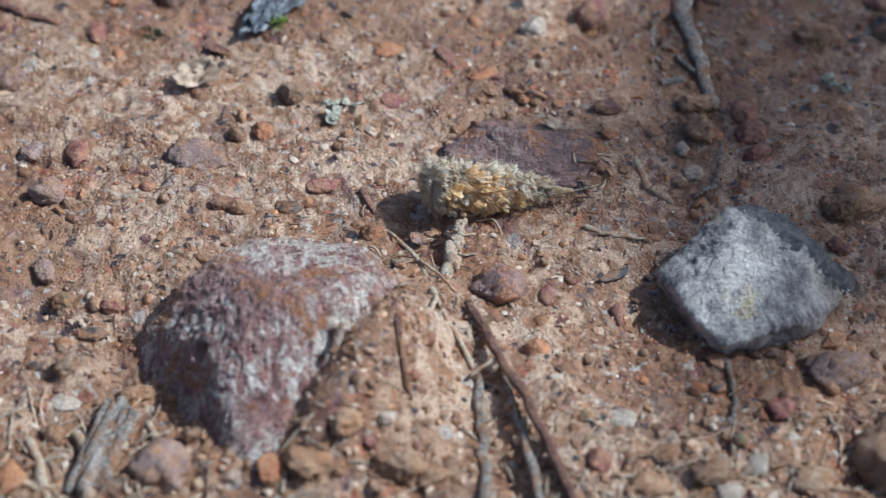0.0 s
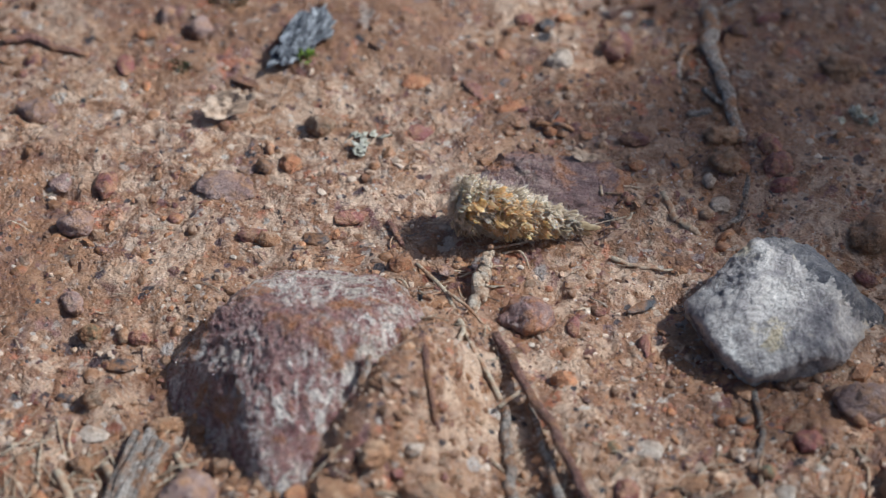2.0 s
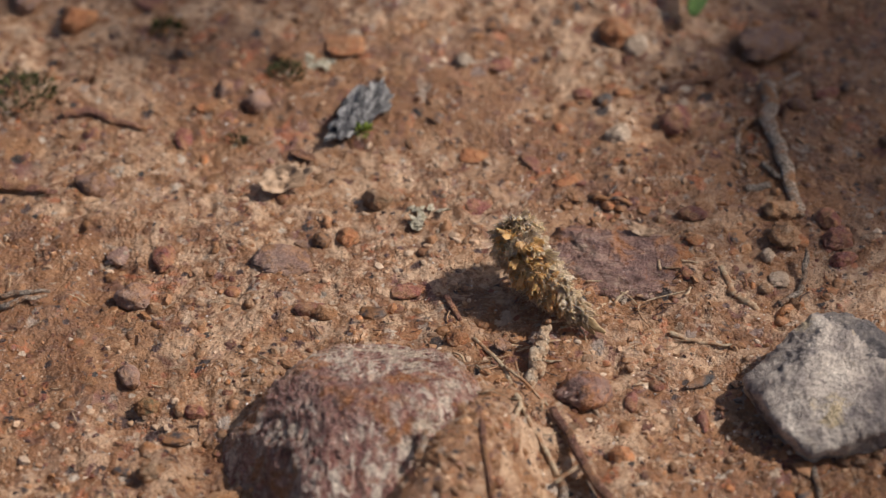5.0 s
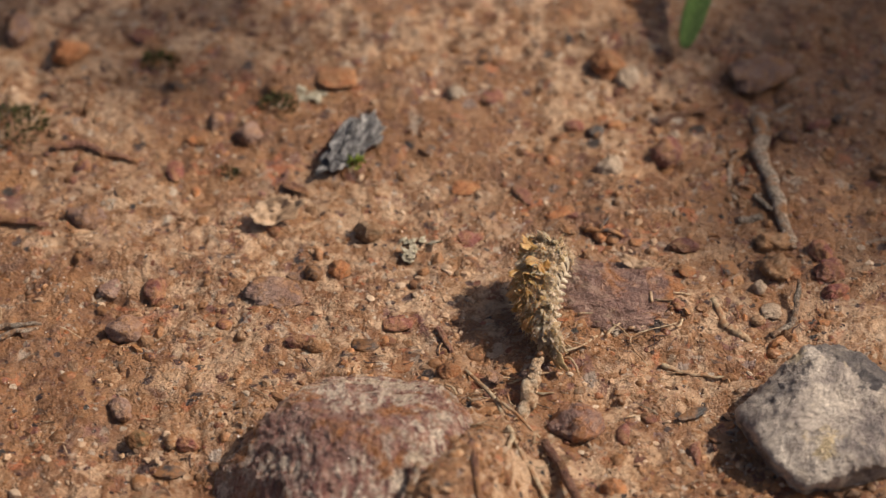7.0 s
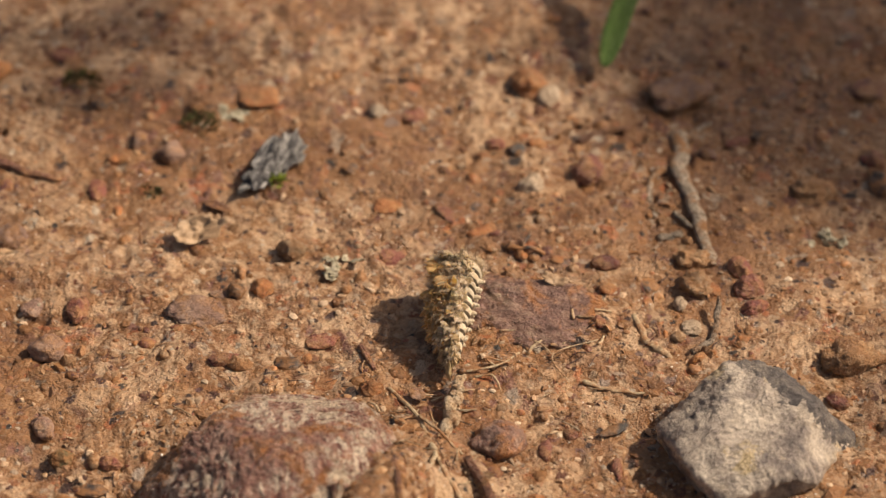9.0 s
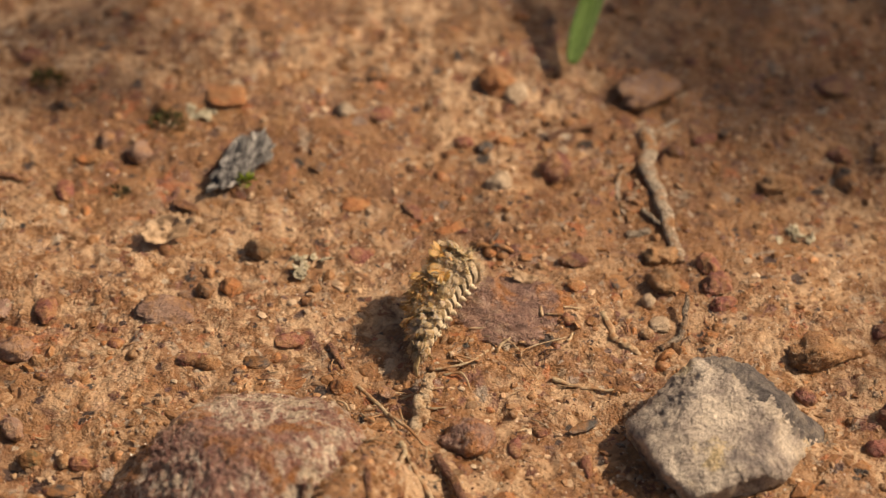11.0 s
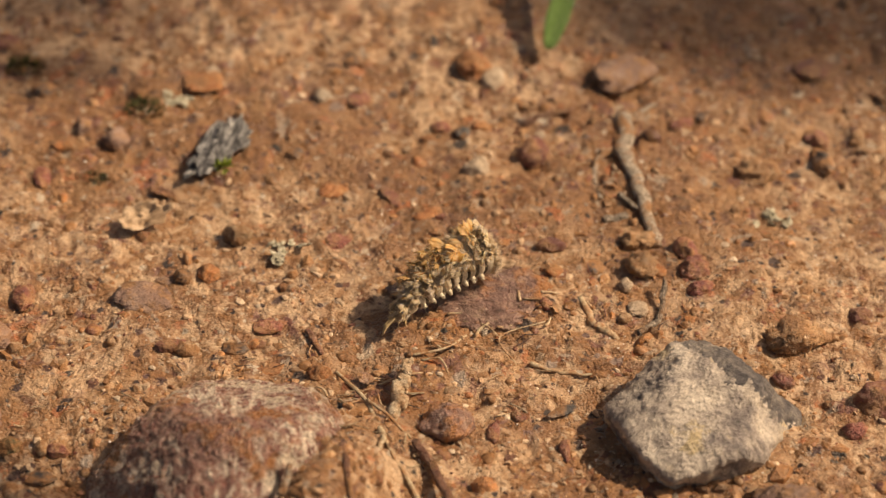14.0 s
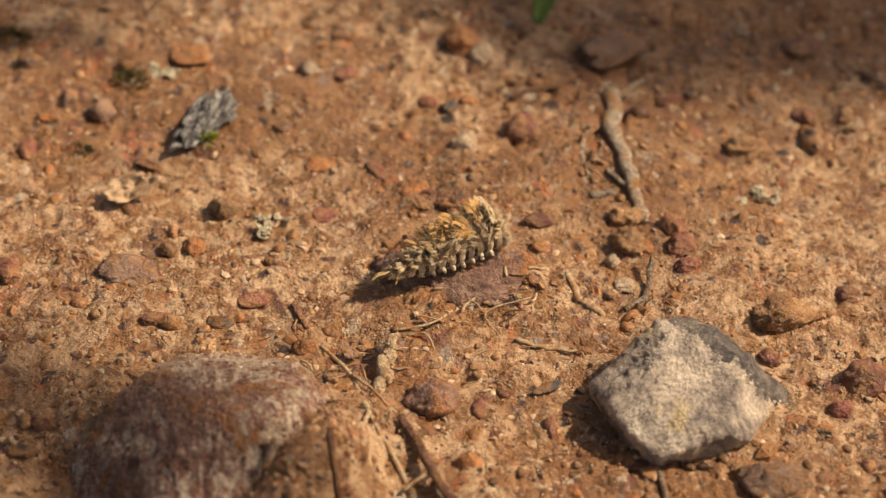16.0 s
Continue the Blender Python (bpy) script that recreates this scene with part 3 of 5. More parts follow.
stone(-20, -7.7, 4.02, 2.84, 0.74, -12, MAUVE, "squat dull mauve pebble half sunk in the clay", 12, group="pebbles strewn over the clay", detail=4)
stone(-15.4, -4.2, 1.35, 1.33, 0.89, 0, DARK, "small blackish stone chip lying on the clay", 13, group="dark stone chips on the clay", detail=4, name="stone_chip", category="stone chip")
stone(-12.3, -3.5, 1.35, 1.61, 0.89, 0, RUST, "small rusty orange pebble half sunk in the clay", 14, group="pebbles strewn over the clay", detail=4)
stone(-33.8, -6.8, 1.42, 2.34, 0.94, 0, MAROON, "small dark maroon pebble lying on the clay", 15, group="pebbles strewn over the clay", detail=4)
stone(-36.8, -13.4, 2.14, 2.64, 1.06, 28, MAUVE, "squat dull mauve pebble half sunk in the clay", 16, group="pebbles strewn over the clay", detail=4)
stone(-34.2, -15.1, 1.10, 0.99, 0.50, 0, TAN, "small tan sandy pebble lying on the clay", 17, group="pebbles strewn over the clay", detail=4)
stone(-16.7, -16, 1.53, 1.16, 0.58, 15, MAROON, "small dark maroon pebble half sunk in the clay", 18, group="pebbles strewn over the clay", detail=4)
stone(-14.5, -16.4, 1.53, 1.41, 0.88, 0, TAN, "small tan sandy pebble lying on the clay", 19, group="pebbles strewn over the clay", detail=4)
stone(-4.8, -12.5, 2.28, 1.34, 0.53, 17, MAROON, "squat dark maroon pebble half sunk in the clay", 20, group="pebbles strewn over the clay", detail=4)
stone(-9, -16.5, 1.64, 1.23, 0.49, 0, DARK, "small blackish stone chip lying on the clay", 21, group="dark stone chips on the clay", detail=4, name="stone_chip", category="stone chip")
stone(-4.9, -19.9, 2.59, 1.08, 0.33, 7, RUST, "squat rusty orange pebble half sunk in the clay", 22, group="pebbles strewn over the clay", detail=4)
stone(0.7, -21.6, 1.51, 1.41, 0.71, 0, RUST, "small rusty orange pebble lying on the clay", 23, group="pebbles strewn over the clay", detail=4)
stone(-1, -20.2, 0.94, 0.79, 0.40, 0, DARK, "tiny blackish stone chip half sunk in the clay", 24, group="dark stone chips on the clay", name="stone_chip", category="stone chip")
stone(-6.7, -15.5, 0.73, 0.92, 0.42, 0, RUST, "tiny rusty orange pebble lying on the clay", 25, group="pebbles strewn over the clay")
stone(3, 2.5, 1.83, 2.52, 0.38, 0, MAROON, "squat dark maroon pebble flush with the clay", 26, group="pebbles strewn over the clay", detail=4)
stone(20.7, 14.6, 1.89, 1.69, 1.07, 22, PALE, "rounded pale cream pebble lying on the clay", 27, group="pebbles strewn over the clay", detail=4)
stone(27.9, 17.9, 2.38, 2.05, 1.03, 28, MAROON, "squat dark maroon pebble half sunk in the clay", 28, group="pebbles strewn over the clay", detail=4)
stone(18.8, 2.4, 0.99, 1.70, 0.65, 0, RUST, "tiny rusty orange pebble lying on the clay", 29, group="pebbles strewn over the clay")
stone(20.2, 1.7, 0.84, 0.92, 0.48, 0, DARK, "tiny blackish stone chip half sunk in the clay", 30, group="dark stone chips on the clay", name="stone_chip", category="stone chip")
stone(28.8, 0.2, 1.83, 1.29, 1.06, 7, MAROON, "rounded dark maroon pebble lying on the clay", 31, group="pebbles strewn over the clay", detail=4)
stone(23.1, 1.3, 1.14, 0.83, 0.25, 0, RUST, "small rusty orange pebble half sunk in the clay", 32, group="pebbles strewn over the clay", detail=4)
stone(14.5, 6.5, 2.16, 1.89, 0.27, 15, RUST, "squat rusty orange pebble flush with the clay", 33, group="pebbles strewn over the clay", detail=4)
stone(14.6, -30, 3.10, 2.78, 1.77, 0, FLAT_PURPLE, "rounded dark purple pebble half sunk in the clay", 34, group="pebbles strewn over the clay", detail=4)
stone(22.8, -27.9, 1.06, 1.00, 0.70, 0, MAROON, "small dark maroon pebble lying on the clay", 35, group="pebbles strewn over the clay")
stone(19.8, -30.9, 0.88, 1.77, 0.43, 0, MAROON, "tiny dark maroon pebble half sunk in the clay", 36, group="pebbles strewn over the clay")
stone(27.7, -33.3, 0.84, 2.09, 0.41, 0, MAROON, "tiny dark maroon pebble lying on the clay", 37, group="pebbles strewn over the clay")
stone(18.4, -39.2, 1.45, 1.24, 0.79, 0, RUST, "small rusty orange pebble half sunk in the clay", 38, group="pebbles strewn over the clay", detail=4)
stone(35.8, -44.1, 1.10, 1.05, 0.72, 0, RUST, "small rusty orange pebble lying on the clay", 39, group="pebbles strewn over the clay")
stone(37.7, -43.9, 1.03, 0.93, 0.59, 0, DARK, "small blackish stone chip half sunk in the clay", 40, group="dark stone chips on the clay", name="stone_chip", category="stone chip")
stone(44, -47.9, 1.84, 1.53, 1.21, 0, MAROON, "rounded dark maroon pebble lying on the clay", 41, group="pebbles strewn over the clay", detail=4)
stone(41.9, -48.4, 0.88, 1.00, 0.51, 0, RUST, "tiny rusty orange pebble half sunk in the clay", 42, group="pebbles strewn over the clay")
stone(56, -16.9, 3.52, 2.63, 1.32, 7, CRUMB, "squat crumbly clay lump lying on the clay", 43, group="clay lumps on the ground", detail=4, name="clay_lump", category="clay lump", lumps=0.32, fine=0.17, facets=6)
stone(63.6, -26, 2.77, 3.04, 1.36, 0, MAROON, "squat dark maroon pebble half sunk in the clay", 44, group="pebbles strewn over the clay", detail=4)
stone(60.5, -31.1, 1.51, 1.52, 0.87, 0, MAROON, "small dark maroon pebble lying on the clay", 45, group="pebbles strewn over the clay", detail=4)
stone(53.7, -22.9, 1.38, 1.42, 0.56, 0, MAROON, "small dark maroon pebble half sunk in the clay", 46, group="pebbles strewn over the clay", detail=4)
stone(64.3, -12.3, 1.58, 1.38, 0.70, 0, MAROON, "small dark maroon pebble lying on the clay", 47, group="pebbles strewn over the clay", detail=4)
stone(60.3, -16.5, 0.97, 0.84, 0.53, 0, TAN, "tiny tan sandy pebble half sunk in the clay", 48, group="pebbles strewn over the clay")
stone(64.4, 20.8, 1.87, 1.47, 1.20, -28, MAROON, "rounded dark maroon pebble lying on the clay", 49, group="pebbles strewn over the clay", detail=4)
stone(64.5, 16.4, 1.53, 2.59, 0.88, 15, DARK, "small blackish stone chip half sunk in the clay", 50, group="dark stone chips on the clay", detail=4, name="stone_chip", category="stone chip")
stone(56.3, 14.6, 3.0, 2.2, 1.5, 12, CRUMB, "dark brown crumbly clay clump on the clay", 151, group="clay lumps on the ground", detail=4, name="clay_lump", category="clay lump", lumps=0.32, fine=0.17, facets=6)
stone(69.7, 20.1, 1.30, 1.00, 0.50, 0, TAN, "small tan sandy pebble lying on the clay", 51, group="pebbles strewn over the clay", detail=4)
stone(45, -1.2, 1.60, 2.28, 0.92, 0, MAROON, "small dark maroon pebble half sunk in the clay", 52, group="pebbles strewn over the clay", detail=4)
stone(45.7, -4.7, 2.12, 1.86, 0.93, 0, MAROON, "squat dark maroon pebble lying on the clay", 53, group="pebbles strewn over the clay", detail=4)
stone(45.6, -8.1, 1.95, 1.29, 0.65, 12, MAROON, "squat dark maroon pebble half sunk in the clay", 54, group="pebbles strewn over the clay", detail=4)
stone(41.2, -5.1, 1.06, 1.26, 0.69, 0, RUST, "small rusty orange pebble lying on the clay", 55, group="pebbles strewn over the clay")
stone(39.3, 0.7, 2.37, 1.64, 1.05, 0, CRUMB, "squat crumbly clay lump half sunk in the clay", 56, group="clay lumps on the ground", detail=4, name="clay_lump", category="clay lump", lumps=0.32, fine=0.17, facets=6)
stone(39.4, -4.4, 1.97, 2.20, 1.29, 0, CRUMB, "rounded crumbly clay lump lying on the clay", 57, group="clay lumps on the ground", detail=4, name="clay_lump", category="clay lump", lumps=0.32, fine=0.17, facets=6)
stone(37, -7.5, 0.97, 1.23, 0.56, 0, PALE, "tiny pale cream pebble half sunk in the clay", 58, group="pebbles strewn over the clay")
stone(38, -11.5, 1.34, 1.42, 0.43, 0, PALE, "small pale cream pebble lying on the clay", 59, group="pebbles strewn over the clay", detail=4)
stone(36.4, -12.8, 0.96, 0.82, 0.41, 0, TAN, "tiny tan sandy pebble half sunk in the clay", 60, group="pebbles strewn over the clay")
stone(-36.2, -26, 1.3, 2.0, 0.54, 28, MAUVE, "small pale mauve-grey pebble lying on the clay", 61, group="pebbles strewn over the clay", detail=4)
stone(-33.5, -30.5, 1.63, 1.43, 0.92, 0, MOSSY, "small moss-darkened pebble half sunk in the clay", 62, group="pebbles strewn over the clay", detail=4)
stone(-30, -35, 1.88, 1.14, 0.34, 0, DARK, "squat blackish stone chip lying on the clay", 63, group="dark stone chips on the clay", detail=4, name="stone_chip", category="stone chip")
stone(-28.2, -31.4, 1.34, 1.03, 0.66, 0, MAROON, "small dark maroon pebble half sunk in the clay", 64, group="pebbles strewn over the clay", detail=4)
stone(-30.1, -31.2, 0.92, 1.03, 0.53, 0, TAN, "tiny tan sandy pebble lying on the clay", 65, group="pebbles strewn over the clay")
stone(-35.6, -39.5, 1.11, 0.81, 0.32, 0, DARK, "small blackish stone chip half sunk in the clay", 66, group="dark stone chips on the clay", detail=4, name="stone_chip", category="stone chip")
stone(-32.4, -40.5, 1.52, 1.54, 0.75, 22, TAN, "small tan sandy pebble lying on the clay", 67, group="pebbles strewn over the clay", detail=4)
stone(-24.6, -44.2, 2.52, 1.23, 0.78, 12, CRUMB, "squat crumbly clay lump half sunk in the clay", 68, group="clay lumps on the ground", detail=4, name="clay_lump", category="clay lump", lumps=0.32, fine=0.17, facets=6)
stone(-21.5, -55, 3.25, 3.73, 1.60, 0, MAUVE, "squat dull mauve pebble lying on the clay", 69, group="pebbles strewn over the clay", detail=4)
stone(-32.2, -45.7, 1.77, 1.33, 0.52, 0, PALE, "squat pale cream pebble half sunk in the clay", 70, group="pebbles strewn over the clay", detail=4)
stone(2, -51.9, 1.26, 0.98, 0.49, 0, PALE, "small pale cream pebble lying on the clay", 71, group="pebbles strewn over the clay", detail=4)
stone(0.3, -54.2, 0.79, 1.00, 0.46, 0, MAROON, "tiny dark maroon pebble half sunk in the clay", 72, group="pebbles strewn over the clay")
stone(3.2, -56.4, 2.77, 2.10, 1.06, 0, CRUMB, "squat crumbly clay lump lying on the clay", 73, group="clay lumps on the ground", detail=4, name="clay_lump", category="clay lump", lumps=0.32, fine=0.17, facets=6)
stone(-2.3, -53.4, 1.99, 1.63, 0.82, 0, CRUMB, "squat crumbly clay lump half sunk in the clay", 74, group="clay lumps on the ground", detail=4, name="clay_lump", category="clay lump", lumps=0.32, fine=0.17, facets=6)
stone(-13.4, 32.4, 2.95, 2.46, 0.97, -22, RUST, "squat rusty orange pebble lying on the clay", 75, group="pebbles strewn over the clay", detail=4)
stone(-24.5, 21.9, 1.84, 1.88, 0.74, 0, MAUVE, "squat dull mauve pebble half sunk in the clay", 76, group="pebbles strewn over the clay", detail=4)
stone(-28.5, 24.2, 1.29, 1.62, 0.74, 0, MAUVE, "small dull mauve pebble lying on the clay", 77, group="pebbles strewn over the clay", detail=4)
stone(-31.5, 20.5, 1.20, 0.99, 0.63, 0, RUST, "small rusty orange pebble half sunk in the clay", 78, group="pebbles strewn over the clay", detail=4)
stone(-33.9, 31.3, 1.81, 1.51, 0.76, 0, DARK, "squat blackish stone chip lying on the clay", 79, group="dark stone chips on the clay", detail=4, name="stone_chip", category="stone chip")
stone(-43.4, 6, 2.40, 2.39, 1.19, 15, MAUVE, "squat dull mauve pebble half sunk in the clay", 80, group="pebbles strewn over the clay", detail=4)
stone(-33.3, 15.1, 1.26, 2.25, 0.41, 0, MAROON, "small dark maroon pebble lying on the clay", 81, group="pebbles strewn over the clay", detail=4)
stone(-56, 43.7, 2.39, 3.44, 1.37, 0, MAUVE, "rounded dull mauve pebble half sunk in the clay", 82, group="pebbles strewn over the clay", detail=4)
stone(-48.9, 38.2, 2.69, 2.70, 1.32, 0, RUST, "squat rusty orange pebble lying on the clay", 83, group="pebbles strewn over the clay", detail=4)
stone(-39.8, 42.9, 1.78, 1.62, 0.49, 0, MAROON, "squat dark maroon pebble half sunk in the clay", 84, group="pebbles strewn over the clay", detail=4)
stone(21.4, 34.8, 2.31, 3.04, 1.52, 0, RUST, "rounded rusty orange pebble lying on the clay", 85, group="pebbles strewn over the clay", detail=4)
stone(23.8, 32.7, 1.73, 2.14, 0.85, 0, PALE, "squat pale cream pebble half sunk in the clay", 86, group="pebbles strewn over the clay", detail=4)
stone(27.8, 17, 2.06, 1.78, 1.14, 15, MAROON, "rounded dark maroon pebble lying on the clay", 87, group="pebbles strewn over the clay", detail=4)
stone(1.7, 29.3, 1.06, 1.65, 0.52, 0, PALE, "small pale cream pebble half sunk in the clay", 88, group="pebbles strewn over the clay")
stone(21.7, 23.1, 1.44, 1.08, 0.54, 0, RUST, "small rusty orange pebble lying on the clay", 89, group="pebbles strewn over the clay", detail=4)
stone(16.5, 22.8, 1.44, 1.18, 0.59, 0, MAROON, "small dark maroon pebble half sunk in the clay", 90, group="pebbles strewn over the clay", detail=4)
stone(19, 21.6, 1.36, 1.18, 0.59, 0, DARK, "small blackish stone chip lying on the clay", 91, group="dark stone chips on the clay", detail=4, name="stone_chip", category="stone chip")
stone(5.7, 36.2, 1.32, 0.97, 0.38, 0, DARK, "small blackish stone chip half sunk in the clay", 92, group="dark stone chips on the clay", detail=4, name="stone_chip", category="stone chip")
stone(2.6, 12, 1.95, 1.57, 0.22, 0, RUST, "squat rusty orange pebble flush with the clay", 93, group="pebbles strewn over the clay", detail=4)
stone(9.8, 10.4, 0.93, 2.37, 0.23, 28, MAROON, "tiny dark maroon pebble flush with the clay", 94, group="pebbles strewn over the clay")
stone(47.4, 23.2, 1.70, 1.16, 0.46, 15, MAROON, "squat dark maroon pebble lying on the clay", 95, group="pebbles strewn over the clay", detail=4)
stone(50.2, 24.7, 1.06, 0.70, 0.35, 0, DARK, "small blackish stone chip half sunk in the clay", 96, group="dark stone chips on the clay", name="stone_chip", category="stone chip")
stone(66.1, 34.5, 2.69, 2.37, 0.52, 0, MAROON, "squat dark maroon pebble flush with the clay", 97, group="pebbles strewn over the clay", detail=4)
stone(-13.1, 21.8, 1.60, 1.69, 0.37, 0, MAROON, "small dark maroon pebble flush with the clay", 98, group="pebbles strewn over the clay", detail=4)
stone(6.2, 28.6, 1.46, 1.60, 0.35, 0, MAROON, "small dark maroon pebble flush with the clay", 99, group="pebbles strewn over the clay", detail=4)
stone(33.6, -3.5, 1.36, 1.42, 0.20, 0, DARK, "small blackish stone chip flush with the clay", 100, group="dark stone chips on the clay", detail=4, name="stone_chip", category="stone chip")
stone(27, -7, 1.49, 1.80, 0.37, 0, MAROON, "small dark maroon pebble flush with the clay", 101, group="pebbles strewn over the clay", detail=4)
stone(27.1, -11.3, 0.89, 0.92, 0.44, 0, MAROON, "tiny dark maroon pebble half sunk in the clay", 102, group="pebbles strewn over the clay")
stone(-2, 18.4, 1.19, 1.08, 0.33, 0, DARK, "small blackish stone chip lying on the clay", 103, group="dark stone chips on the clay", detail=4, name="stone_chip", category="stone chip")
stone(-17.2, -4.4, 1.27, 0.85, 0.18, 0, MAUVE, "small dull mauve pebble flush with the clay", 104, group="pebbles strewn over the clay", detail=4)
stone(-38.9, -6, 1.88, 1.75, 0.53, 0, MAUVE, "squat dull mauve pebble lying on the clay", 105, group="pebbles strewn over the clay", detail=4)
stone(28.6, -5, 1.13, 1.01, 0.51, 0, RUST, "small rusty orange pebble half sunk in the clay", 106, group="pebbles strewn over the clay", detail=4)
# no chip: a dark disc in place of the shade inside a small hole
stone(7.3, -20.4, 0.50, 0.61, 0.12, 0, DARK, "tiny flat black disc standing in for a shaded hole in the clay", 107, group="dark stone chips on the clay", name="stone_chip", category="stone chip")
stone(26.9, -49.2, 1.68, 1.65, 0.50, 0, PALE, "small pale cream pebble lying on the clay", 109, group="pebbles strewn over the clay", detail=4)
stone(23, -49.1, 1.01, 1.11, 0.50, 0, MOSSY, "small moss-darkened pebble half sunk in the clay", 110, group="pebbles strewn over the clay")
stone(24.1, -55, 1.46, 1.57, 0.60, 0, MAROON, "small dark maroon pebble lying on the clay", 111, group="pebbles strewn over the clay", detail=4)
stone(31.4, -53.5, 2.00, 1.57, 0.62, 0, TAN, "squat tan sandy pebble half sunk in the clay", 112, group="pebbles strewn over the clay", detail=4)
stone(35.8, -56.6, 2.32, 1.73, 0.68, 0, CRUMB, "squat crumbly clay lump lying on the clay", 113, group="clay lumps on the ground", detail=4, name="clay_lump", category="clay lump", lumps=0.32, fine=0.17, facets=6)
stone(40.7, -55.1, 1.67, 1.48, 0.58, 0, PALE, "small pale cream pebble half sunk in the clay", 114, group="pebbles strewn over the clay", detail=4)
stone(46.3, -57.5, 2.33, 2.17, 0.86, 0, TAN, "squat tan sandy pebble lying on the clay", 115, group="pebbles strewn over the clay", detail=4)
stone(29.2, -58.1, 2.31, 1.72, 0.68, 0, CRUMB, "squat crumbly clay lump half sunk in the clay", 116, group="clay lumps on the ground", detail=4, name="clay_lump", category="clay lump", lumps=0.32, fine=0.17, facets=6)
stone(39.2, -52.4, 1.01, 0.99, 0.50, 0, MOSSY, "small moss-darkened pebble lying on the clay", 117, group="pebbles strewn over the clay")
stone(37.3, -58.9, 1.65, 1.47, 0.58, 0, PALE, "small pale cream pebble half sunk in the clay", 118, group="pebbles strewn over the clay", detail=4)
stone(-6.4, -57.1, 2.30, 1.89, 0.74, 0, CRUMB, "squat crumbly clay lump lying on the clay", 119, group="clay lumps on the ground", detail=4, name="clay_lump", category="clay lump", lumps=0.32, fine=0.17, facets=6)
stone(-9.9, -57.1, 1.97, 1.89, 0.74, 0, RUST, "squat rusty orange pebble half sunk in the clay", 120, group="pebbles strewn over the clay", detail=4)
stone(6.4, -57.2, 1.84, 1.71, 0.67, 0, CRUMB, "squat crumbly clay lump lying on the clay", 121, group="clay lumps on the ground", detail=4, name="clay_lump", category="clay lump", lumps=0.32, fine=0.17, facets=6)
stone(-36.6, -57, 1.66, 2.27, 0.68, 0, RUST, "small rusty orange pebble half sunk in the clay", 122, group="pebbles strewn over the clay", detail=4)
stone(-26.3, -50.1, 1.34, 1.24, 0.62, 0, CRUMB, "small crumbly clay lump lying on the clay", 123, group="clay lumps on the ground", detail=4, name="clay_lump", category="clay lump", lumps=0.32, fine=0.17, facets=6)
stone(-32.8, -50.1, 1.35, 1.44, 0.66, 0, CRUMB, "small crumbly clay lump half sunk in the clay", 124, group="clay lumps on the ground", detail=4, name="clay_lump", category="clay lump", lumps=0.32, fine=0.17, facets=6)


# ---- twigs, straw, bark, moss ----
def spline(points, steps):
    """A smooth run of points through those given."""
    p = [Vector(q) for q in points]
    p = [p[0] * 2 - p[1]] + p + [p[-1] * 2 - p[-2]]
    run = []
    for i in range(1, len(p) - 2):
        for k in range(steps):
            u = k / steps
            run.append(0.5 * (2 * p[i] + (p[i + 1] - p[i - 1]) * u + (2 * p[i - 1] - 5 * p[i] + 4 * p[i + 1] - p[i + 2]) * u * u + (3 * p[i] - p[i - 1] - 3 * p[i + 1] + p[i + 2]) * u ** 3))
    return run + [p[-2]]


def tube(bm, points, start, end, sides=9, steps=7, rough=0.12, seed=0, flat=1.0):
    """A tapered, knobbly rod (mm) along points; flat squeezes it."""
    run = spline(points, steps)
    wander = max(start, end) * rough * 4.0
    run = [c + Vector((noise.noise(Vector((i * 0.33, seed * 5.3, 1))), noise.noise(Vector((i * 0.33, seed * 5.3, 9))), 0.6 * noise.noise(Vector((i * 0.33, seed * 5.3, 17))))) * wander for i, c in enumerate(run)]
    rings = []
    for i, c in enumerate(run):
        along = (run[min(i + 1, len(run) - 1)] - run[max(i - 1, 0)]).normalized()
        side = along.cross(Vector((0, 0, 1)))
        side = side.normalized() if side.length > 1e-3 else Vector((1, 0, 0))
        up = side.cross(along)
        radius = start + (end - start) * i / (len(run) - 1)
        ring = []
        for k in range(sides):
            a = 2 * math.pi * k / sides
            r = radius * (1 + rough * noise.noise(Vector((math.cos(a) * 1.3, math.sin(a) * 1.3, i * 0.30 + seed * 7.7))) * 1.6 + rough * noise.noise(Vector((a * 2.0, i * 0.12, seed * 3.1))))
            ring.append(bm.verts.new((c + side * math.cos(a) * r + up * math.sin(a) * r * flat) * MM))
        rings.append(ring)
    for a, b in zip(rings, rings[1:]):
        for k in range(sides):
            bm.faces.new((a[k], a[(k + 1) % sides], b[(k + 1) % sides], b[k]))
    bm.faces.new(rings[0][::-1])
    bm.faces.new(rings[-1])


def on_ground(points, lift):
    """Points (x, y, height over the ground) in mm, set on the ground."""
    return [(x, y, float(ground_z(x * MM, y * MM)) / MM + max(0.0, z - 0.45) + lift) for x, y, z in points]


def twig(points, start, end, material, label, seed, name="twig", category="twig", group="twigs on the ground", branches=(), flat=0.8, rough=0.2):
    root = new(name)
    run = on_ground(points, 0.0)
    root.location = Vector(run[0]) * MM
    tagged(root, label, category, group)

    def rod(kind, pts, a, b, k):
        bm = bmesh.new()
        tube(bm, [Vector(p) - Vector(run[0]) for p in pts], a, b, seed=k, flat=flat, rough=rough)
        part(kind, bm, material, root)
    rod("stem", run, start, end, seed)
    for k, (pts, a, b) in enumerate(branches):
        rod("branch", on_ground(pts, 0.0), a, b, seed + k + 1)
    return root


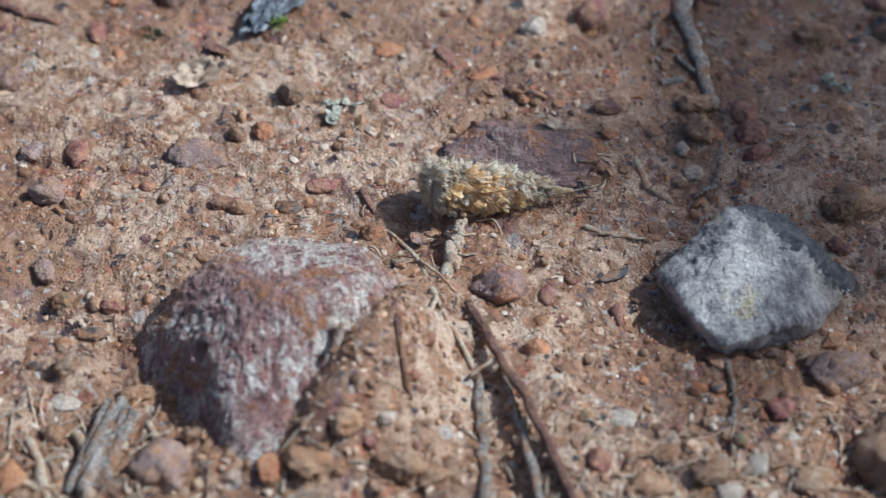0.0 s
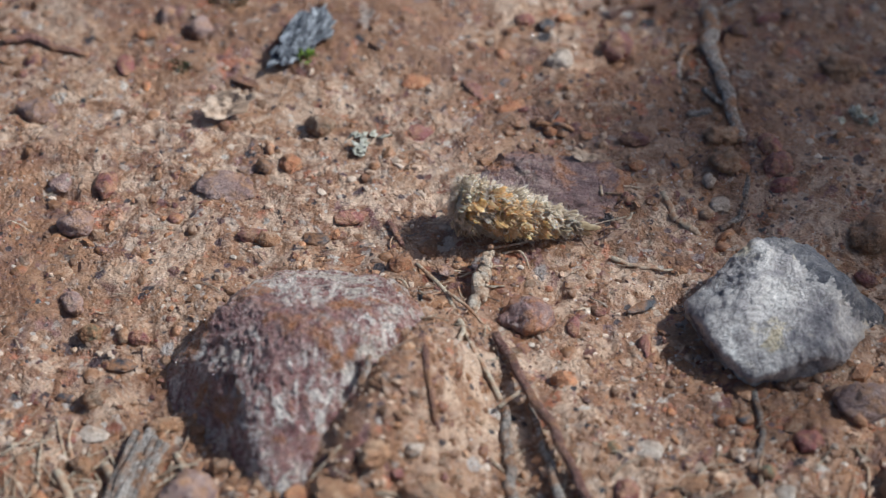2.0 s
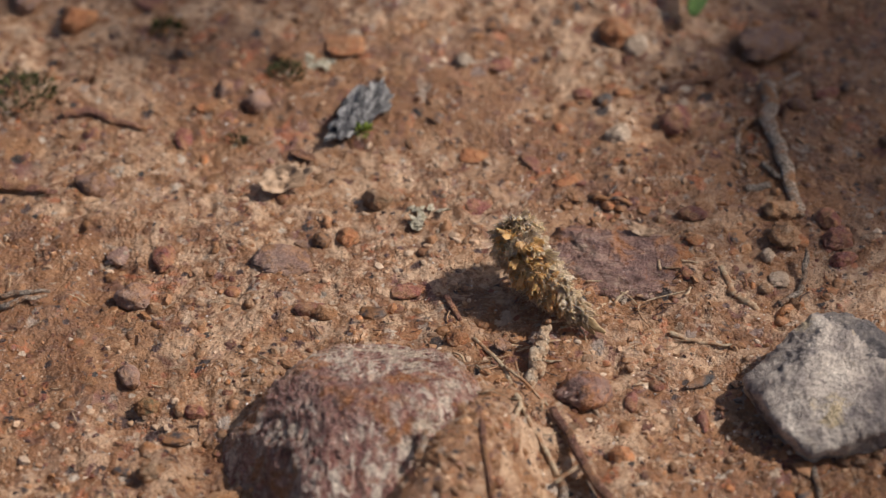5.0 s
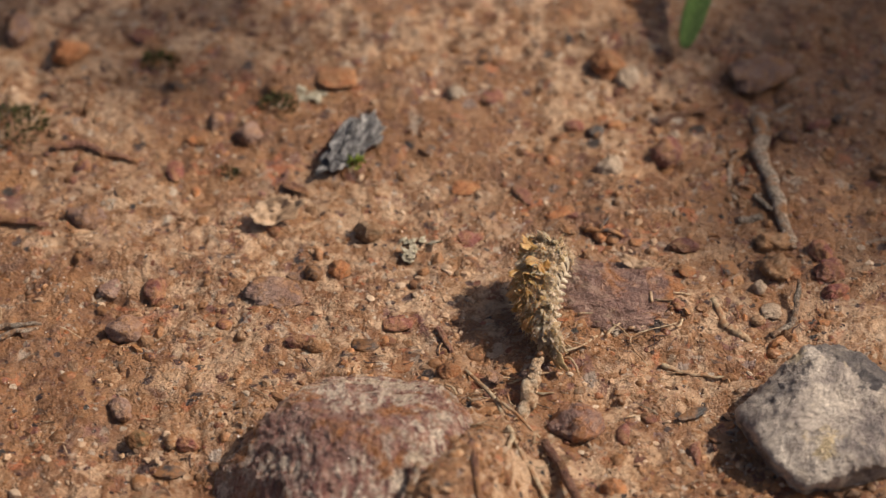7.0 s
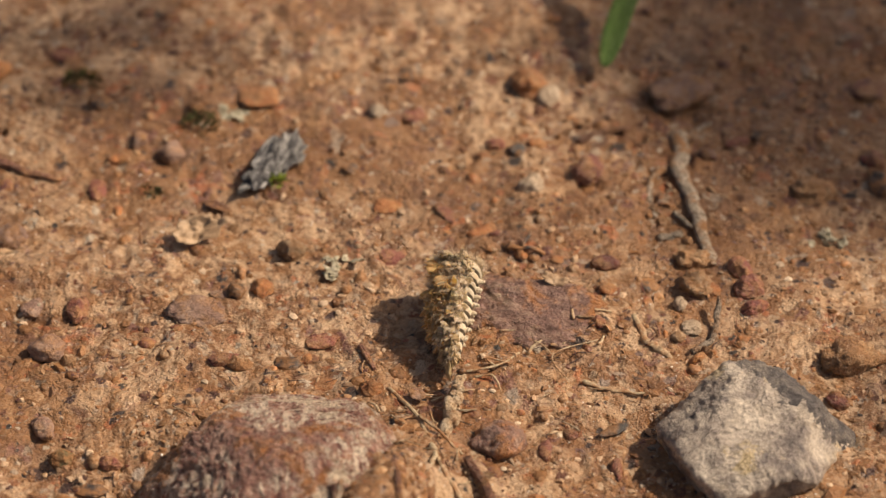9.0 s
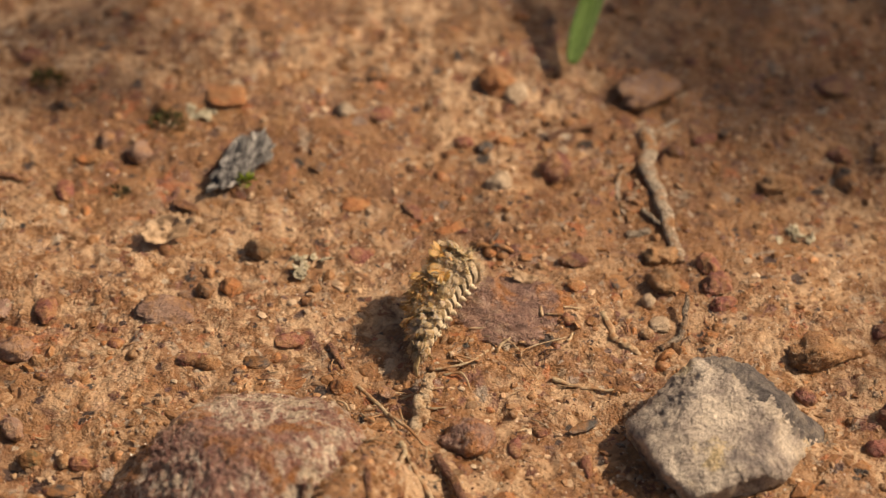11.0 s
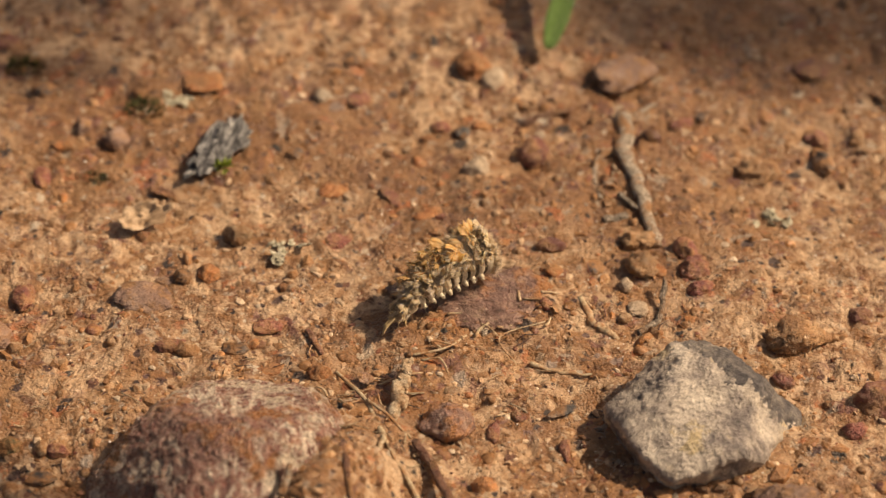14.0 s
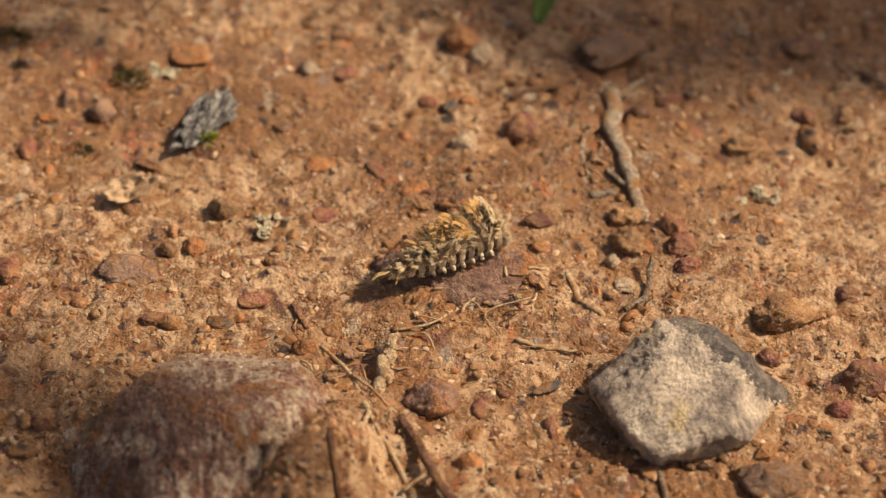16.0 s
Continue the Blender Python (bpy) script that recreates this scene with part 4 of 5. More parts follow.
def flake_mesh(l, w, thick, seed, curl=0.0, bumps=0.2, rings=9, spokes=34, ragged=0.18):
    """A thin ragged flake (mm), thicker in its middle, that curls up at its long ends."""
    rng = random.Random(seed)
    off = Vector((rng.uniform(0, 90), rng.uniform(0, 90), 0))
    bm = bmesh.new()
    layers = []
    for side in (1, -1):
        centre = bm.verts.new((0, 0, side * thick * 0.5 * MM))
        rows = []
        for i in range(1, rings + 1):
            row = []
            for k in range(spokes):
                a = 2 * math.pi * k / spokes
                edge = 1 + ragged * 2 * noise.noise(Vector((math.cos(a) * 1.6, math.sin(a) * 1.6, 0)) + off) + ragged * noise.noise(Vector((math.cos(a) * 5, math.sin(a) * 5, 3)) + off)
                q = i / rings * edge
                x, y = math.cos(a) * l * q, math.sin(a) * w * q
                z = curl * (x / l) ** 2 * l + bumps * (noise.noise(Vector((x * 0.9, y * 0.9, 1)) + off) + 0.6 * noise.noise(Vector((x * 2.3, y * 2.3, 2)) + off))
                z += side * thick * 0.5 * (1 - 0.75 * (i / rings) ** 3)
                row.append(bm.verts.new((x * MM, y * MM, z * MM)))
            rows.append(row)
        for k in range(spokes):
            n = (k + 1) % spokes
            bm.faces.new((centre, rows[0][k], rows[0][n]) if side > 0 else (centre, rows[0][n], rows[0][k]))
            for a, b in zip(rows, rows[1:]):
                bm.faces.new((a[k], b[k], b[n], a[n]) if side > 0 else (a[k], a[n], b[n], b[k]))
        layers.append(rows[-1])
    for k in range(spokes):
        n = (k + 1) % spokes
        bm.faces.new((layers[0][k], layers[1][k], layers[1][n], layers[0][n]))
    return bm


def flake(x, y, l, w, thick, turn, material, label, seed, name, category, tilt=(0, 0), lift=0.4, curl=0.0, bumps=0.2, group="", ragged=0.18):
    base = float(ground_z(x * MM, y * MM))
    return thing(name, flake_mesh(l, w, thick, seed, curl, bumps, ragged=ragged), material, pose(x * MM, y * MM, base + lift * MM, tilt[0], tilt[1], turn), label, category, group)


def tuft_mesh(radius, height, count, seed, width=0.13):
    """A cushion of small pointed leaves (mm)."""
    rng = random.Random(seed)
    bm = bmesh.new()
    for _ in range(count):
        a, q = rng.uniform(0, 6.283), math.sqrt(rng.random())
        base = Vector((math.cos(a) * radius * q, math.sin(a) * radius * q, height * 0.4 * (1 - q * q) - 0.15))
        lean = Vector((math.cos(a) * q + rng.gauss(0, 0.4), math.sin(a) * q + rng.gauss(0, 0.4), rng.uniform(0.4, 1.2))).normalized()
        side = lean.cross(Vector((rng.gauss(0, 1), rng.gauss(0, 1), 0.3))).normalized() * width
        long = height * rng.uniform(0.35, 0.8)
        tip = base + lean * long + Vector((0, 0, -0.1 * long))
        belly = base + lean * long * 0.5
        n = side.cross(lean).normalized() * width * 0.4
        v = [bm.verts.new(p * MM) for p in (base - side * 0.4, base + side * 0.4, belly + side + n, belly - side + n, tip, belly - n)]
        for f in ((0, 1, 2, 3), (3, 2, 4), (1, 5, 2), (0, 3, 5), (5, 4, 2), (3, 4, 5), (0, 5, 1)):
            bm.faces.new([v[i] for i in f])
    return bm


def tuft(x, y, radius, height, count, material, label, seed, name, category, lift=0.0):
    base = float(ground_z(x * MM, y * MM))
    return thing(name, tuft_mesh(radius, height, count, seed, 0.22 if material is LICHEN else 0.13), material, pose(x * MM, y * MM, base + lift * MM), label, category, smooth=False)


def lichen(x, y, radius, count, label, seed):
    """A patch of small crinkled lobes."""
    root = new("lichen_tuft")
    root.matrix_basis = pose(x * MM, y * MM, float(ground_z(x * MM, y * MM)))
    tagged(root, label, "lichen")
    rng = random.Random(seed)
    for _ in range(count):
        a, q = rng.uniform(0, 6.283), radius * math.sqrt(rng.random())
        size = rng.uniform(0.2, 0.48) * radius
        lobe = part("lobe", flake_mesh(size, size * rng.uniform(0.4, 0.8), 0.16, rng.randint(0, 9999), 0.1, 0.28, rings=5, spokes=18, ragged=0.4), LICHEN, root)
        lobe.matrix_basis = pose(math.cos(a) * q * MM, math.sin(a) * q * 0.8 * MM, rng.uniform(0.1, 0.5) * MM, rng.uniform(-30, 40), rng.uniform(-30, 30), rng.uniform(0, 360))


twig([(11.1, -34, 1.2), (13.4, -39, 1.6), (16.7, -47, 1.8), (19.1, -53.9, 1.6), (21.8, -62.7, 1.4)], 0.50, 0.56, RED_TWIG, "red-brown twig lying in a groove of clay", 1)
twig([(14.3, -42, 0.8), (16.1, -49.4, 1), (17.3, -55, 1.2), (17.9, -62.5, 1.2)], 0.40, 0.61, GREY_WOOD, "smooth bluish grey twig in a groove of clay", 2)
twig([(11.9, -42.5, 0.9), (12, -47.9, 1.1), (12.2, -53.4, 1.1), (12.2, -62.3, 1)], 0.46, 0.73, GREY_WOOD, "pale weathered twig half buried in clay", 3)
stub = twig([(10.6, -21.6, 3.1), (10.2, -23.2, 2.5), (9.5, -25.0, 1.7), (9.3, -27.2, 0.9), (9.0, -29.3, 0.3)], 0.58, 0.95, CRUSTED, "whitish crusted twig stub with a dark cap, on clay", 406, name="twig_stub", group="", flat=0.9, rough=0.24)
cap = part("cap", rock_mesh(0.62, 0.6, 0.42, [], 61, 3), DARK, stub, "dark rotten cap")
cap.matrix_basis = pose(0.1 * MM, 0.25 * MM, 0.25 * MM, -40, 10, 30)
crust_rng = random.Random(17)
for k in range(2, 18):
    u = (k + 0.5) / 18
    size = crust_rng.uniform(0.2, 0.42) * (0.8 + 0.5 * u)
    knob = part("crust_flake", rock_mesh(size, size * 0.7, size * 0.4, [], 80 + k, 2, 0.3, 0.15, facets=12, sharp=20.0, bite=(0.5, 0.8)), CRUSTED, stub)
    knob.matrix_basis = pose((-1.5 * u + crust_rng.uniform(-0.7, 0.7)) * MM, -7.4 * u * MM, (0.6 - 2.9 * u + crust_rng.uniform(-0.2, 0.3)) * MM, crust_rng.uniform(-50, 50), crust_rng.uniform(-40, 40), crust_rng.uniform(0, 360))
twig([(2.6, -21.3, 0.4), (5.9, -26.5, 0.6), (7.2, -31.5, 0.4), (8, -35.5, 0.5), (9.6, -38.2, 0.3), (11.5, -41.6, 0.3)], 0.22, 0.32, STRAW, "crooked pale rootlet along the rock edge", 5, branches=[([(5.9, -26.7, 0.8), (7.9, -29.4, 0.9), (10.6, -32.3, 0.7)], 0.22, 0.13), ([(7.2, -31.8, 0.7), (7.5, -34.3, 0.6), (6.9, -36.7, 0.5)], 0.38, 0.22)])
twig([(11, -43.2, 1.2), (13.3, -41.9, 1.8), (15.6, -40.5, 1.6)], 0.27, 0.18, STRAW, "thin pale curled stem across a twig", 6)
twig([(24.8, -19.9, 0.6), (27.4, -20.7, 0.7), (29.5, -21.2, 0.6), (32.8, -21.6, 0.4)], 0.32, 0.14, STRAW, "dry straw stalk lying on clay", 7)
twig([(31.3, -9.5, 0.4), (32.5, -12.7, 0.5), (33.9, -14.7, 0.4), (35.4, -15.1, 0.3)], 0.40, 0.60, STRAW, "short tan stalk pressed into clay", 8)
twig([(40, 24.7, 0.8), (39.5, 18, 1), (40.2, 10.4, 1), (41.1, 3.6, 0.9), (41.7, -0.3, 0.6)], 1.15, 0.55, GREY_WOOD, "flat grey weathered twig with curled side shoots", 9, branches=[([(37.9, 17.6, 0.7), (35.8, 15.5, 0.8), (35.1, 11.8, 0.7), (35.7, 8.5, 0.5)], 0.39, 0.29), ([(38, 9.1, 0.7), (39.8, 6.3, 0.8), (42.2, 5.5, 0.6)], 0.42, 0.28), ([(40, 22.7, 0.8), (42, 24.8, 0.7), (44.3, 26.9, 0.5)], 0.51, 0.29), ([(35.8, 5.2, 0.5), (37.7, 5.4, 0.5), (38.9, 5.7, 0.5)], 0.62, 0.41)], flat=0.6)
twig([(41.5, -7.9, 2.2), (40.9, -11.2, 1.2), (40, -13.5, 0.7), (37.7, -15.1, 0.4)], 0.30, 0.40, GREY_WOOD, "thin dark twig leaning beside a rock", 10)
twig([(39.1, -40.3, 0.6), (39.4, -45.3, 0.7), (38.7, -49.2, 0.6), (37.6, -52.9, 0.4)], 0.43, 0.28, GREY_WOOD, "dark rotten stem pressed into clay", 11)
twig([(-0.7, -14, 0.7), (0.1, -15.8, 0.8), (0.9, -18.1, 0.5)], 0.39, 0.29, RED_TWIG, "short dark stalk stuck in clay", 12)
twig([(-48.6, 19, 0.8), (-45.5, 19.6, 1), (-41.8, 17.9, 0.8), (-37.8, 16.9, 0.5)], 0.57, 0.36, RED_TWIG, "dark mossy twig on the clay", 13)
twig([(-55.7, 6.2, 0.8), (-51.4, 5.3, 1), (-47.7, 4.6, 0.5)], 0.70, 0.35, RED_TWIG, "dark root end breaking the clay", 14)
twig([(-52.1, -15, 0.9), (-49.6, -14.4, 1), (-46.9, -13.2, 0.6)], 0.46, 0.26, GREY_WOOD, "grey forked twig on clay", 15, branches=[([(-52.3, -13.6, 0.8), (-49.5, -13.1, 0.8), (-46.7, -12, 0.5)], 0.40, 0.23)])
twig([(27.2, 23.9, 0.5), (30.2, 25.3, 0.6), (33.1, 26, 0.6), (35.7, 27.9, 0.4)], 0.50, 0.36, RED_TWIG, "dark maroon stalk lying on clay", 16)
twig([(17, 2.8, 0.8), (19.7, 2.2, 1.6), (21.7, 1.9, 0.9)], 0.41, 0.24, DARK, "black charred twig over a red pebble", 17, branches=[([(18.8, 2.5, 1.3), (20.1, 4.9, 1.6)], 0.27, 0.14)])
twig([(2.8, -37.6, 0.5), (3.4, -42.1, 0.9), (3.8, -46.1, 0.9), (4.5, -49.3, 0.4)], 0.42, 0.30, RED_TWIG, "brown root breaking through the clay ridge", 18)
twig([(-2.5, -42.4, 2.2), (-3.1, -44.5, 1.8), (-3.4, -45.9, 1.2)], 0.37, 0.43, GREY_WOOD, "small grey stalk against the rock", 19)
twig([(-26, -45.3, 1), (-27.5, -51.7, 1.2), (-29.1, -59, 1)], 0.61, 0.67, GREY_WOOD, "splintered grey wood sliver among straw", 20, branches=[([(-27.5, -45.6, 1.2), (-29.1, -51.9, 1.4), (-30.7, -58.6, 1.1)], 0.40, 0.46), ([(-26.8, -46.2, 1.2), (-28.3, -51.9, 1.4), (-29.9, -58.2, 1.1)], 0.39, 0.46), ([(-25.4, -46.7, 1.2), (-26.8, -51.9, 1.4), (-28.2, -57.9, 1.1)], 0.39, 0.45), ([(-24.7, -47.3, 1.2), (-26.1, -51.9, 1.4), (-27.5, -57.5, 1.1)], 0.39, 0.45), ([(-24.2, -47.8, 1.2), (-25.6, -51.9, 1.4), (-26.9, -57.1, 1.1)], 0.39, 0.45)], flat=0.7, rough=0.12, name="wood_sliver", category="wood sliver", group="")
twig([(-30.8, -49.4, 0.8), (-29.2, -53.9, 1), (-28.5, -59.7, 0.8)], 0.60, 0.78, STRAW, "broad dry grass stalk among litter", 21)
twig([(-35.3, -51.3, 0.8), (-33.7, -56, 0.9), (-31.8, -61.2, 0.8)], 0.54, 0.54, STRAW, "broad dry grass stalk among litter", 22)
twig([(-23.1, -48.8, 0.9), (-22.1, -51.5, 0.9), (-21.4, -53.7, 0.8)], 0.42, 0.30, STRAW, "short dry stalk leaning on a pebble", 23)
twig([(14.9, -18.1, 0.8), (13.9, -17.5, 1.4), (16.6, -17.7, 0.7)], 0.16, 0.10, STRAW, "thin wiry fibre on the clay", 24)
twig([(12.3, -19.6, 0.5), (14.5, -19.8, 0.9), (15.4, -21.8, 0.4)], 0.16, 0.10, STRAW, "thin wiry fibre on the clay", 25)
twig([(11.3, -19.1, 0.7), (14.9, -18.4, 1.2), (17.7, -15.6, 0.5)], 0.16, 0.13, STRAW, "thin curved straw hair on the clay", 26)
twig([(23.2, -20, 0.4), (21.5, -16.2, 1.2), (26.9, -13.7, 0.6)], 0.08, 0.08, STRAW, "thin wiry fibre over a slab", 27)
twig([(73.3, 28.9, 0.8), (74.7, 26.6, 1), (77.9, 25.4, 0.8)], 0.37, 0.30, DARK, "black stalk end on the clay", 28)
flake(-20.1, 5.2, 3.2, 1.7, 0.22, 28, SCRAP, "pale crumpled leaf scrap on clay", 31, "leaf_scrap", "leaf scrap", tilt=(24, -12), lift=1.4, curl=0.24, bumps=0.55, ragged=0.36)
flake(-18.8, 6.7, 1.38, 0.99, 0.3, 60, SCRAP, "pale curled leaf scrap on clay", 39, "leaf_scrap", "leaf scrap", tilt=(10, -20), lift=1.1, curl=0.2, bumps=0.15)
flake(28, -27.2, 1.91, 0.64, 0.3, 25, DARK, "dark sliver of bark on clay", 32, "bark_sliver", "bark sliver", tilt=(10, 0), lift=0.5, curl=0.05, bumps=0.1)
flake(-18.2, 11.2, 0.91, 1.79, 0.4, 60, RED_TWIG, "small brown bark scrap on clay", 33, "bark_sliver", "bark sliver", tilt=(0, 10), lift=0.5, curl=0.1, bumps=0.2)
flake(22.4, -4.6, 1.68, 0.87, 0.3, -25, SCRAP, "thin tan leaf scrap on a slab", 35, "leaf_scrap", "leaf scrap", tilt=(8, 5), lift=1.6, curl=0.15, bumps=0.3)
flake(5.8, -22.7, 1.1, 0.8, 0.3, -30, MAUVE, "pale papery leaf scrap by the rock", 37, "leaf_scrap", "leaf scrap", tilt=(0, 5), lift=0.8, curl=0.1, bumps=0.2)
lichen(-3.4, 0.1, 2.57, 11, "pale grey-green lichen tuft on clay", 41)
lichen(56.3, 4.5, 2.09, 11, "pale lichen patch on clay", 42)
tuft(-26.6, 14.5, 1.27, 1.1, 90, MOSS, "small dark green moss tuft on clay", 43, "moss_tuft", "moss", lift=0)
tuft(-36.7, 37, 2.38, 1.8, 160, MOSS, "blackish green moss clump on clay", 44, "moss_tuft", "moss", lift=0)
tuft(-21.1, 27.2, 2.17, 1.7, 150, MOSS, "dark moss clump beside a lichened stone", 45, "moss_tuft", "moss", lift=0)
lichen(-17.3, 29.3, 2.04, 11, "pale lichen clump on a mossy stone", 46)
tuft(-54.4, 22.7, 3.99, 2.2, 260, MOSS, "dark moss cushion on clay", 47, "moss_tuft", "moss", lift=0)

# grey bark chip in layers, with a bit of moss at its edge
bark = new("bark_chip")
bark.matrix_basis = pose(-11.3 * MM, 18.2 * MM, float(ground_z(-0.0113, 0.0182)) + 1.4 * MM, 8, -6, 58)
tagged(bark, "grey flaking bark chip lying on the clay", "bark chip")
for k, (dx, dy, dz, l, w) in enumerate([(0, 0, -0.3, 6.0, 2.4), (0.4, 0.2, 0.2, 5.2, 2.0), (-1.4, 0.5, 0.55, 3.1, 1.3), (2.0, -0.4, 0.6, 2.6, 1.1), (-0.4, -0.8, 0.6, 2.8, 0.7), (0.9, 0.6, 0.8, 2.2, 0.6), (-2.4, -0.5, 0.7, 1.6, 0.7), (2.9, 0.5, 0.75, 1.5, 0.5)]):
    layer = part("bark_layer", flake_mesh(l, w, 0.5, 60 + k, 0.02, 0.55, ragged=0.30), BARK, bark)
    layer.matrix_basis = pose(dx * MM, dy * MM, dz * MM, 4 * k - 5, 3 - 2 * k, 5 * k - 6)
sprig = part("moss_sprig", tuft_mesh(0.8, 1.3, 60, 5), SPRIG, bark, "bright green moss sprig", smooth=False)
sprig.matrix_basis = pose(-2.6 * MM, -2.2 * MM, 0.5 * MM)

# a fresh green blade that hangs over the clay from a plant behind
def blade(points, width, label):
    root = new("grass_blade")
    tagged(root, label, "grass blade")
    run = spline(points, 8)
    bm = bmesh.new()
    rows = []
    for i, c in enumerate(run):
        u = i / (len(run) - 1)
        along = (run[min(i + 1, len(run) - 1)] - run[max(i - 1, 0)]).normalized()
        side = along.cross(Vector((0.2, -0.4, 1))).normalized()
        n = side.cross(along)
        half = width * (0.3 + 0.7 * min(1, u * 7.0) ** 0.5)
        rows.append([bm.verts.new((c + side * half * s + n * (abs(s) * half * 0.5 + d)) * MM) for s, d in ((-1, 0.05), (-0.5, 0.05), (0, 0.12), (0.5, 0.05), (1, 0.05), (1, -0.05), (0.5, -0.08), (0, -0.16), (-0.5, -0.08), (-1, -0.05))])
    for a, b in zip(rows, rows[1:]):
        for k in range(10):
            bm.faces.new((a[k], a[(k + 1) % 10], b[(k + 1) % 10], b[k]))
    bm.faces.new(rows[0][::-1])
    bm.faces.new(rows[-1])
    part("leaf", bm, LEAF, root)


blade([(31.1, 36.1, 2.5), (32.6, 40.5, 4.5), (34.4, 45.3, 6.5), (38, 53.2, 11), (46, 75, 24), (58, 105, 20), (66, 130, 0)], 1.55, "fresh green grass blade hanging over the clay")


# ---- leafy branches between the sun and the clay, outside the picture: their soft shade lies on the ground behind, beside and in front ----
def shade_branch(label, leaves, stem, seed):
    root = new("shade_branch")
    tagged(root, label, "shrub branch", "shrub branches over the clay")
    rng = random.Random(seed)
    bm = bmesh.new()
    tube(bm, stem, 7, 3, seed=3)
    part("stem", bm, RED_TWIG, root)
    bm = bmesh.new()
    for _ in range(leaves):
        c = Vector((rng.uniform(-6, 150), rng.uniform(-6, 150), rng.uniform(-7, 7)))
        c.y -= c.x * 0.8
        along = Vector((rng.gauss(0, 1), rng.gauss(0, 1), rng.gauss(0, 0.4))).normalized()
        side = along.cross(Vector((rng.gauss(0, 0.3), rng.gauss(0, 0.3), 1))).normalized()
        n = side.cross(along)
        v = [bm.verts.new((c + p) * MM) for p in (-along * 16, side * 6 - along * 4 + n, side * 5 + along * 7 + n, along * 17, -side * 5 + along * 7 + n, -side * 6 - along * 4 + n, -n * 0.5, along * 8 - n * 0.5)]
        for f in ((0, 1, 6), (1, 2, 7, 6), (2, 3, 7), (3, 4, 7), (4, 5, 6, 7), (5, 0, 6), (0, 5, 4, 3, 2, 1)):
            bm.faces.new([v[k] for k in f])
    tagged(part("leaves", bm, LEAF, root), kind="stuff")
    return root


branch = shade_branch("leafy green shrub branch swaying above the clay", 255, [(420, 420, -660), (300, 300, -260), (180, 180, -60), (60, 60, 0)], 9)
# three more unseen leaf screens, added only to darken the back, side and front
back_shade = shade_branch("unseen sparse leaf screen added to shade the back left clay", 62, [(900, 200, -660), (620, 160, -260), (300, 80, -60), (60, 60, 0)], 10)
side_shade = shade_branch("unseen thin leaf screen added to shade the grey rock side", 48, [(420, 420, -660), (300, 300, -260), (180, 180, -60), (60, 60, 0)], 12)
front_shade = shade_branch("unseen leaf screen added to shade the purple rock", 75, [(-160, 1000, -660), (-60, 600, -260), (20, 240, -60), (60, 60, 0)], 11)


# ---- loose grains and litter over the ground ----
def scatter(name, label, category, count, small, large, material, seed, keep, squash=0.7, sit=0.0, smooth=False):
    """Many small angular grains, half bedded, joined into one."""
    rng = np.random.RandomState(seed)
    x, y = rng.uniform(-66, 86, count * 6), rng.uniform(-68, 66, count * 6)
    chosen = keep(x, y, rng.rand(count * 6))
    x, y = x[chosen][:count], y[chosen][:count]
    n = len(x)
    size = small * (large / small) ** (rng.rand(n) ** 2.2)
    g = (1 + 5 ** 0.5) / 2
    dirs = np.array([(-1, g, 0), (1, g, 0), (-1, -g, 0), (1, -g, 0), (0, -1, g), (0, 1, g), (0, -1, -g), (0, 1, -g), (g, 0, -1), (g, 0, 1), (-g, 0, -1), (-g, 0, 1)]) / 1.902
    faces = np.array([(0, 11, 5), (0, 5, 1), (0, 1, 7), (0, 7, 10), (0, 10, 11), (1, 5, 9), (5, 11, 4), (11, 10, 2), (10, 7, 6), (7, 1, 8), (3, 9, 4), (3, 4, 2), (3, 2, 6), (3, 6, 8), (3, 8, 9), (4, 9, 5), (2, 4, 11), (6, 2, 10), (8, 6, 7), (9, 8, 1)])
    local = dirs[None] * rng.uniform(0.58, 1.3, (n, 12, 1)) * (size[:, None] * rng.uniform(0.55, 1.3, (n, 3)))[:, None, :]
    local[:, :, 2] *= squash
    turn = rng.uniform(0, 6.283, n)
    c, s = np.cos(turn)[:, None], np.sin(turn)[:, None]
    px, py = local[:, :, 0] * c - local[:, :, 1] * s, local[:, :, 0] * s + local[:, :, 1] * c
    z = ground_z(x * MM, y * MM) / MM + size * sit
    verts = np.stack((px + x[:, None], py + y[:, None], local[:, :, 2] + z[:, None]), axis=2).reshape(-1, 3) * MM
    tris = (faces[None] + (np.arange(n) * 12)[:, None, None]).reshape(-1, 3)
    data = bpy.data.meshes.new(name)
    data.from_pydata(verts.tolist(), [], tris.tolist())
    data.materials.append(material)
    data.polygons.foreach_set("use_smooth", [smooth] * len(data.polygons))
    tagged(new(name, data), label, category, kind="stuff")


def clump(x, y, dice, size, seed, share):
    return dice < share * (0.5 + 0.8 * lattice_noise(x, y, size, seed))


def round_rocks(x, y):
    """How near a place lies to the foot of one of the big rocks, from 0 to 1."""
    big = np.exp(-((np.hypot((x + 9) / 0.95, (y + 39) / 1.15) - 14.8) / 2.2) ** 2)
    right = np.exp(-((x - 3) / 5) ** 2 - ((y + 44) / 9) ** 2)
    grey = np.exp(-((np.hypot((x - 43) / 1.3, y + 31) - 9.5) / 2.2) ** 2)
    slab = np.exp(-((np.hypot((x - 19.6) / 1.45, y + 8.6) - 6.6) / 1.8) ** 2)
    return np.clip(big + right + grey * 0.7 + slab * 0.7, 0, 1)


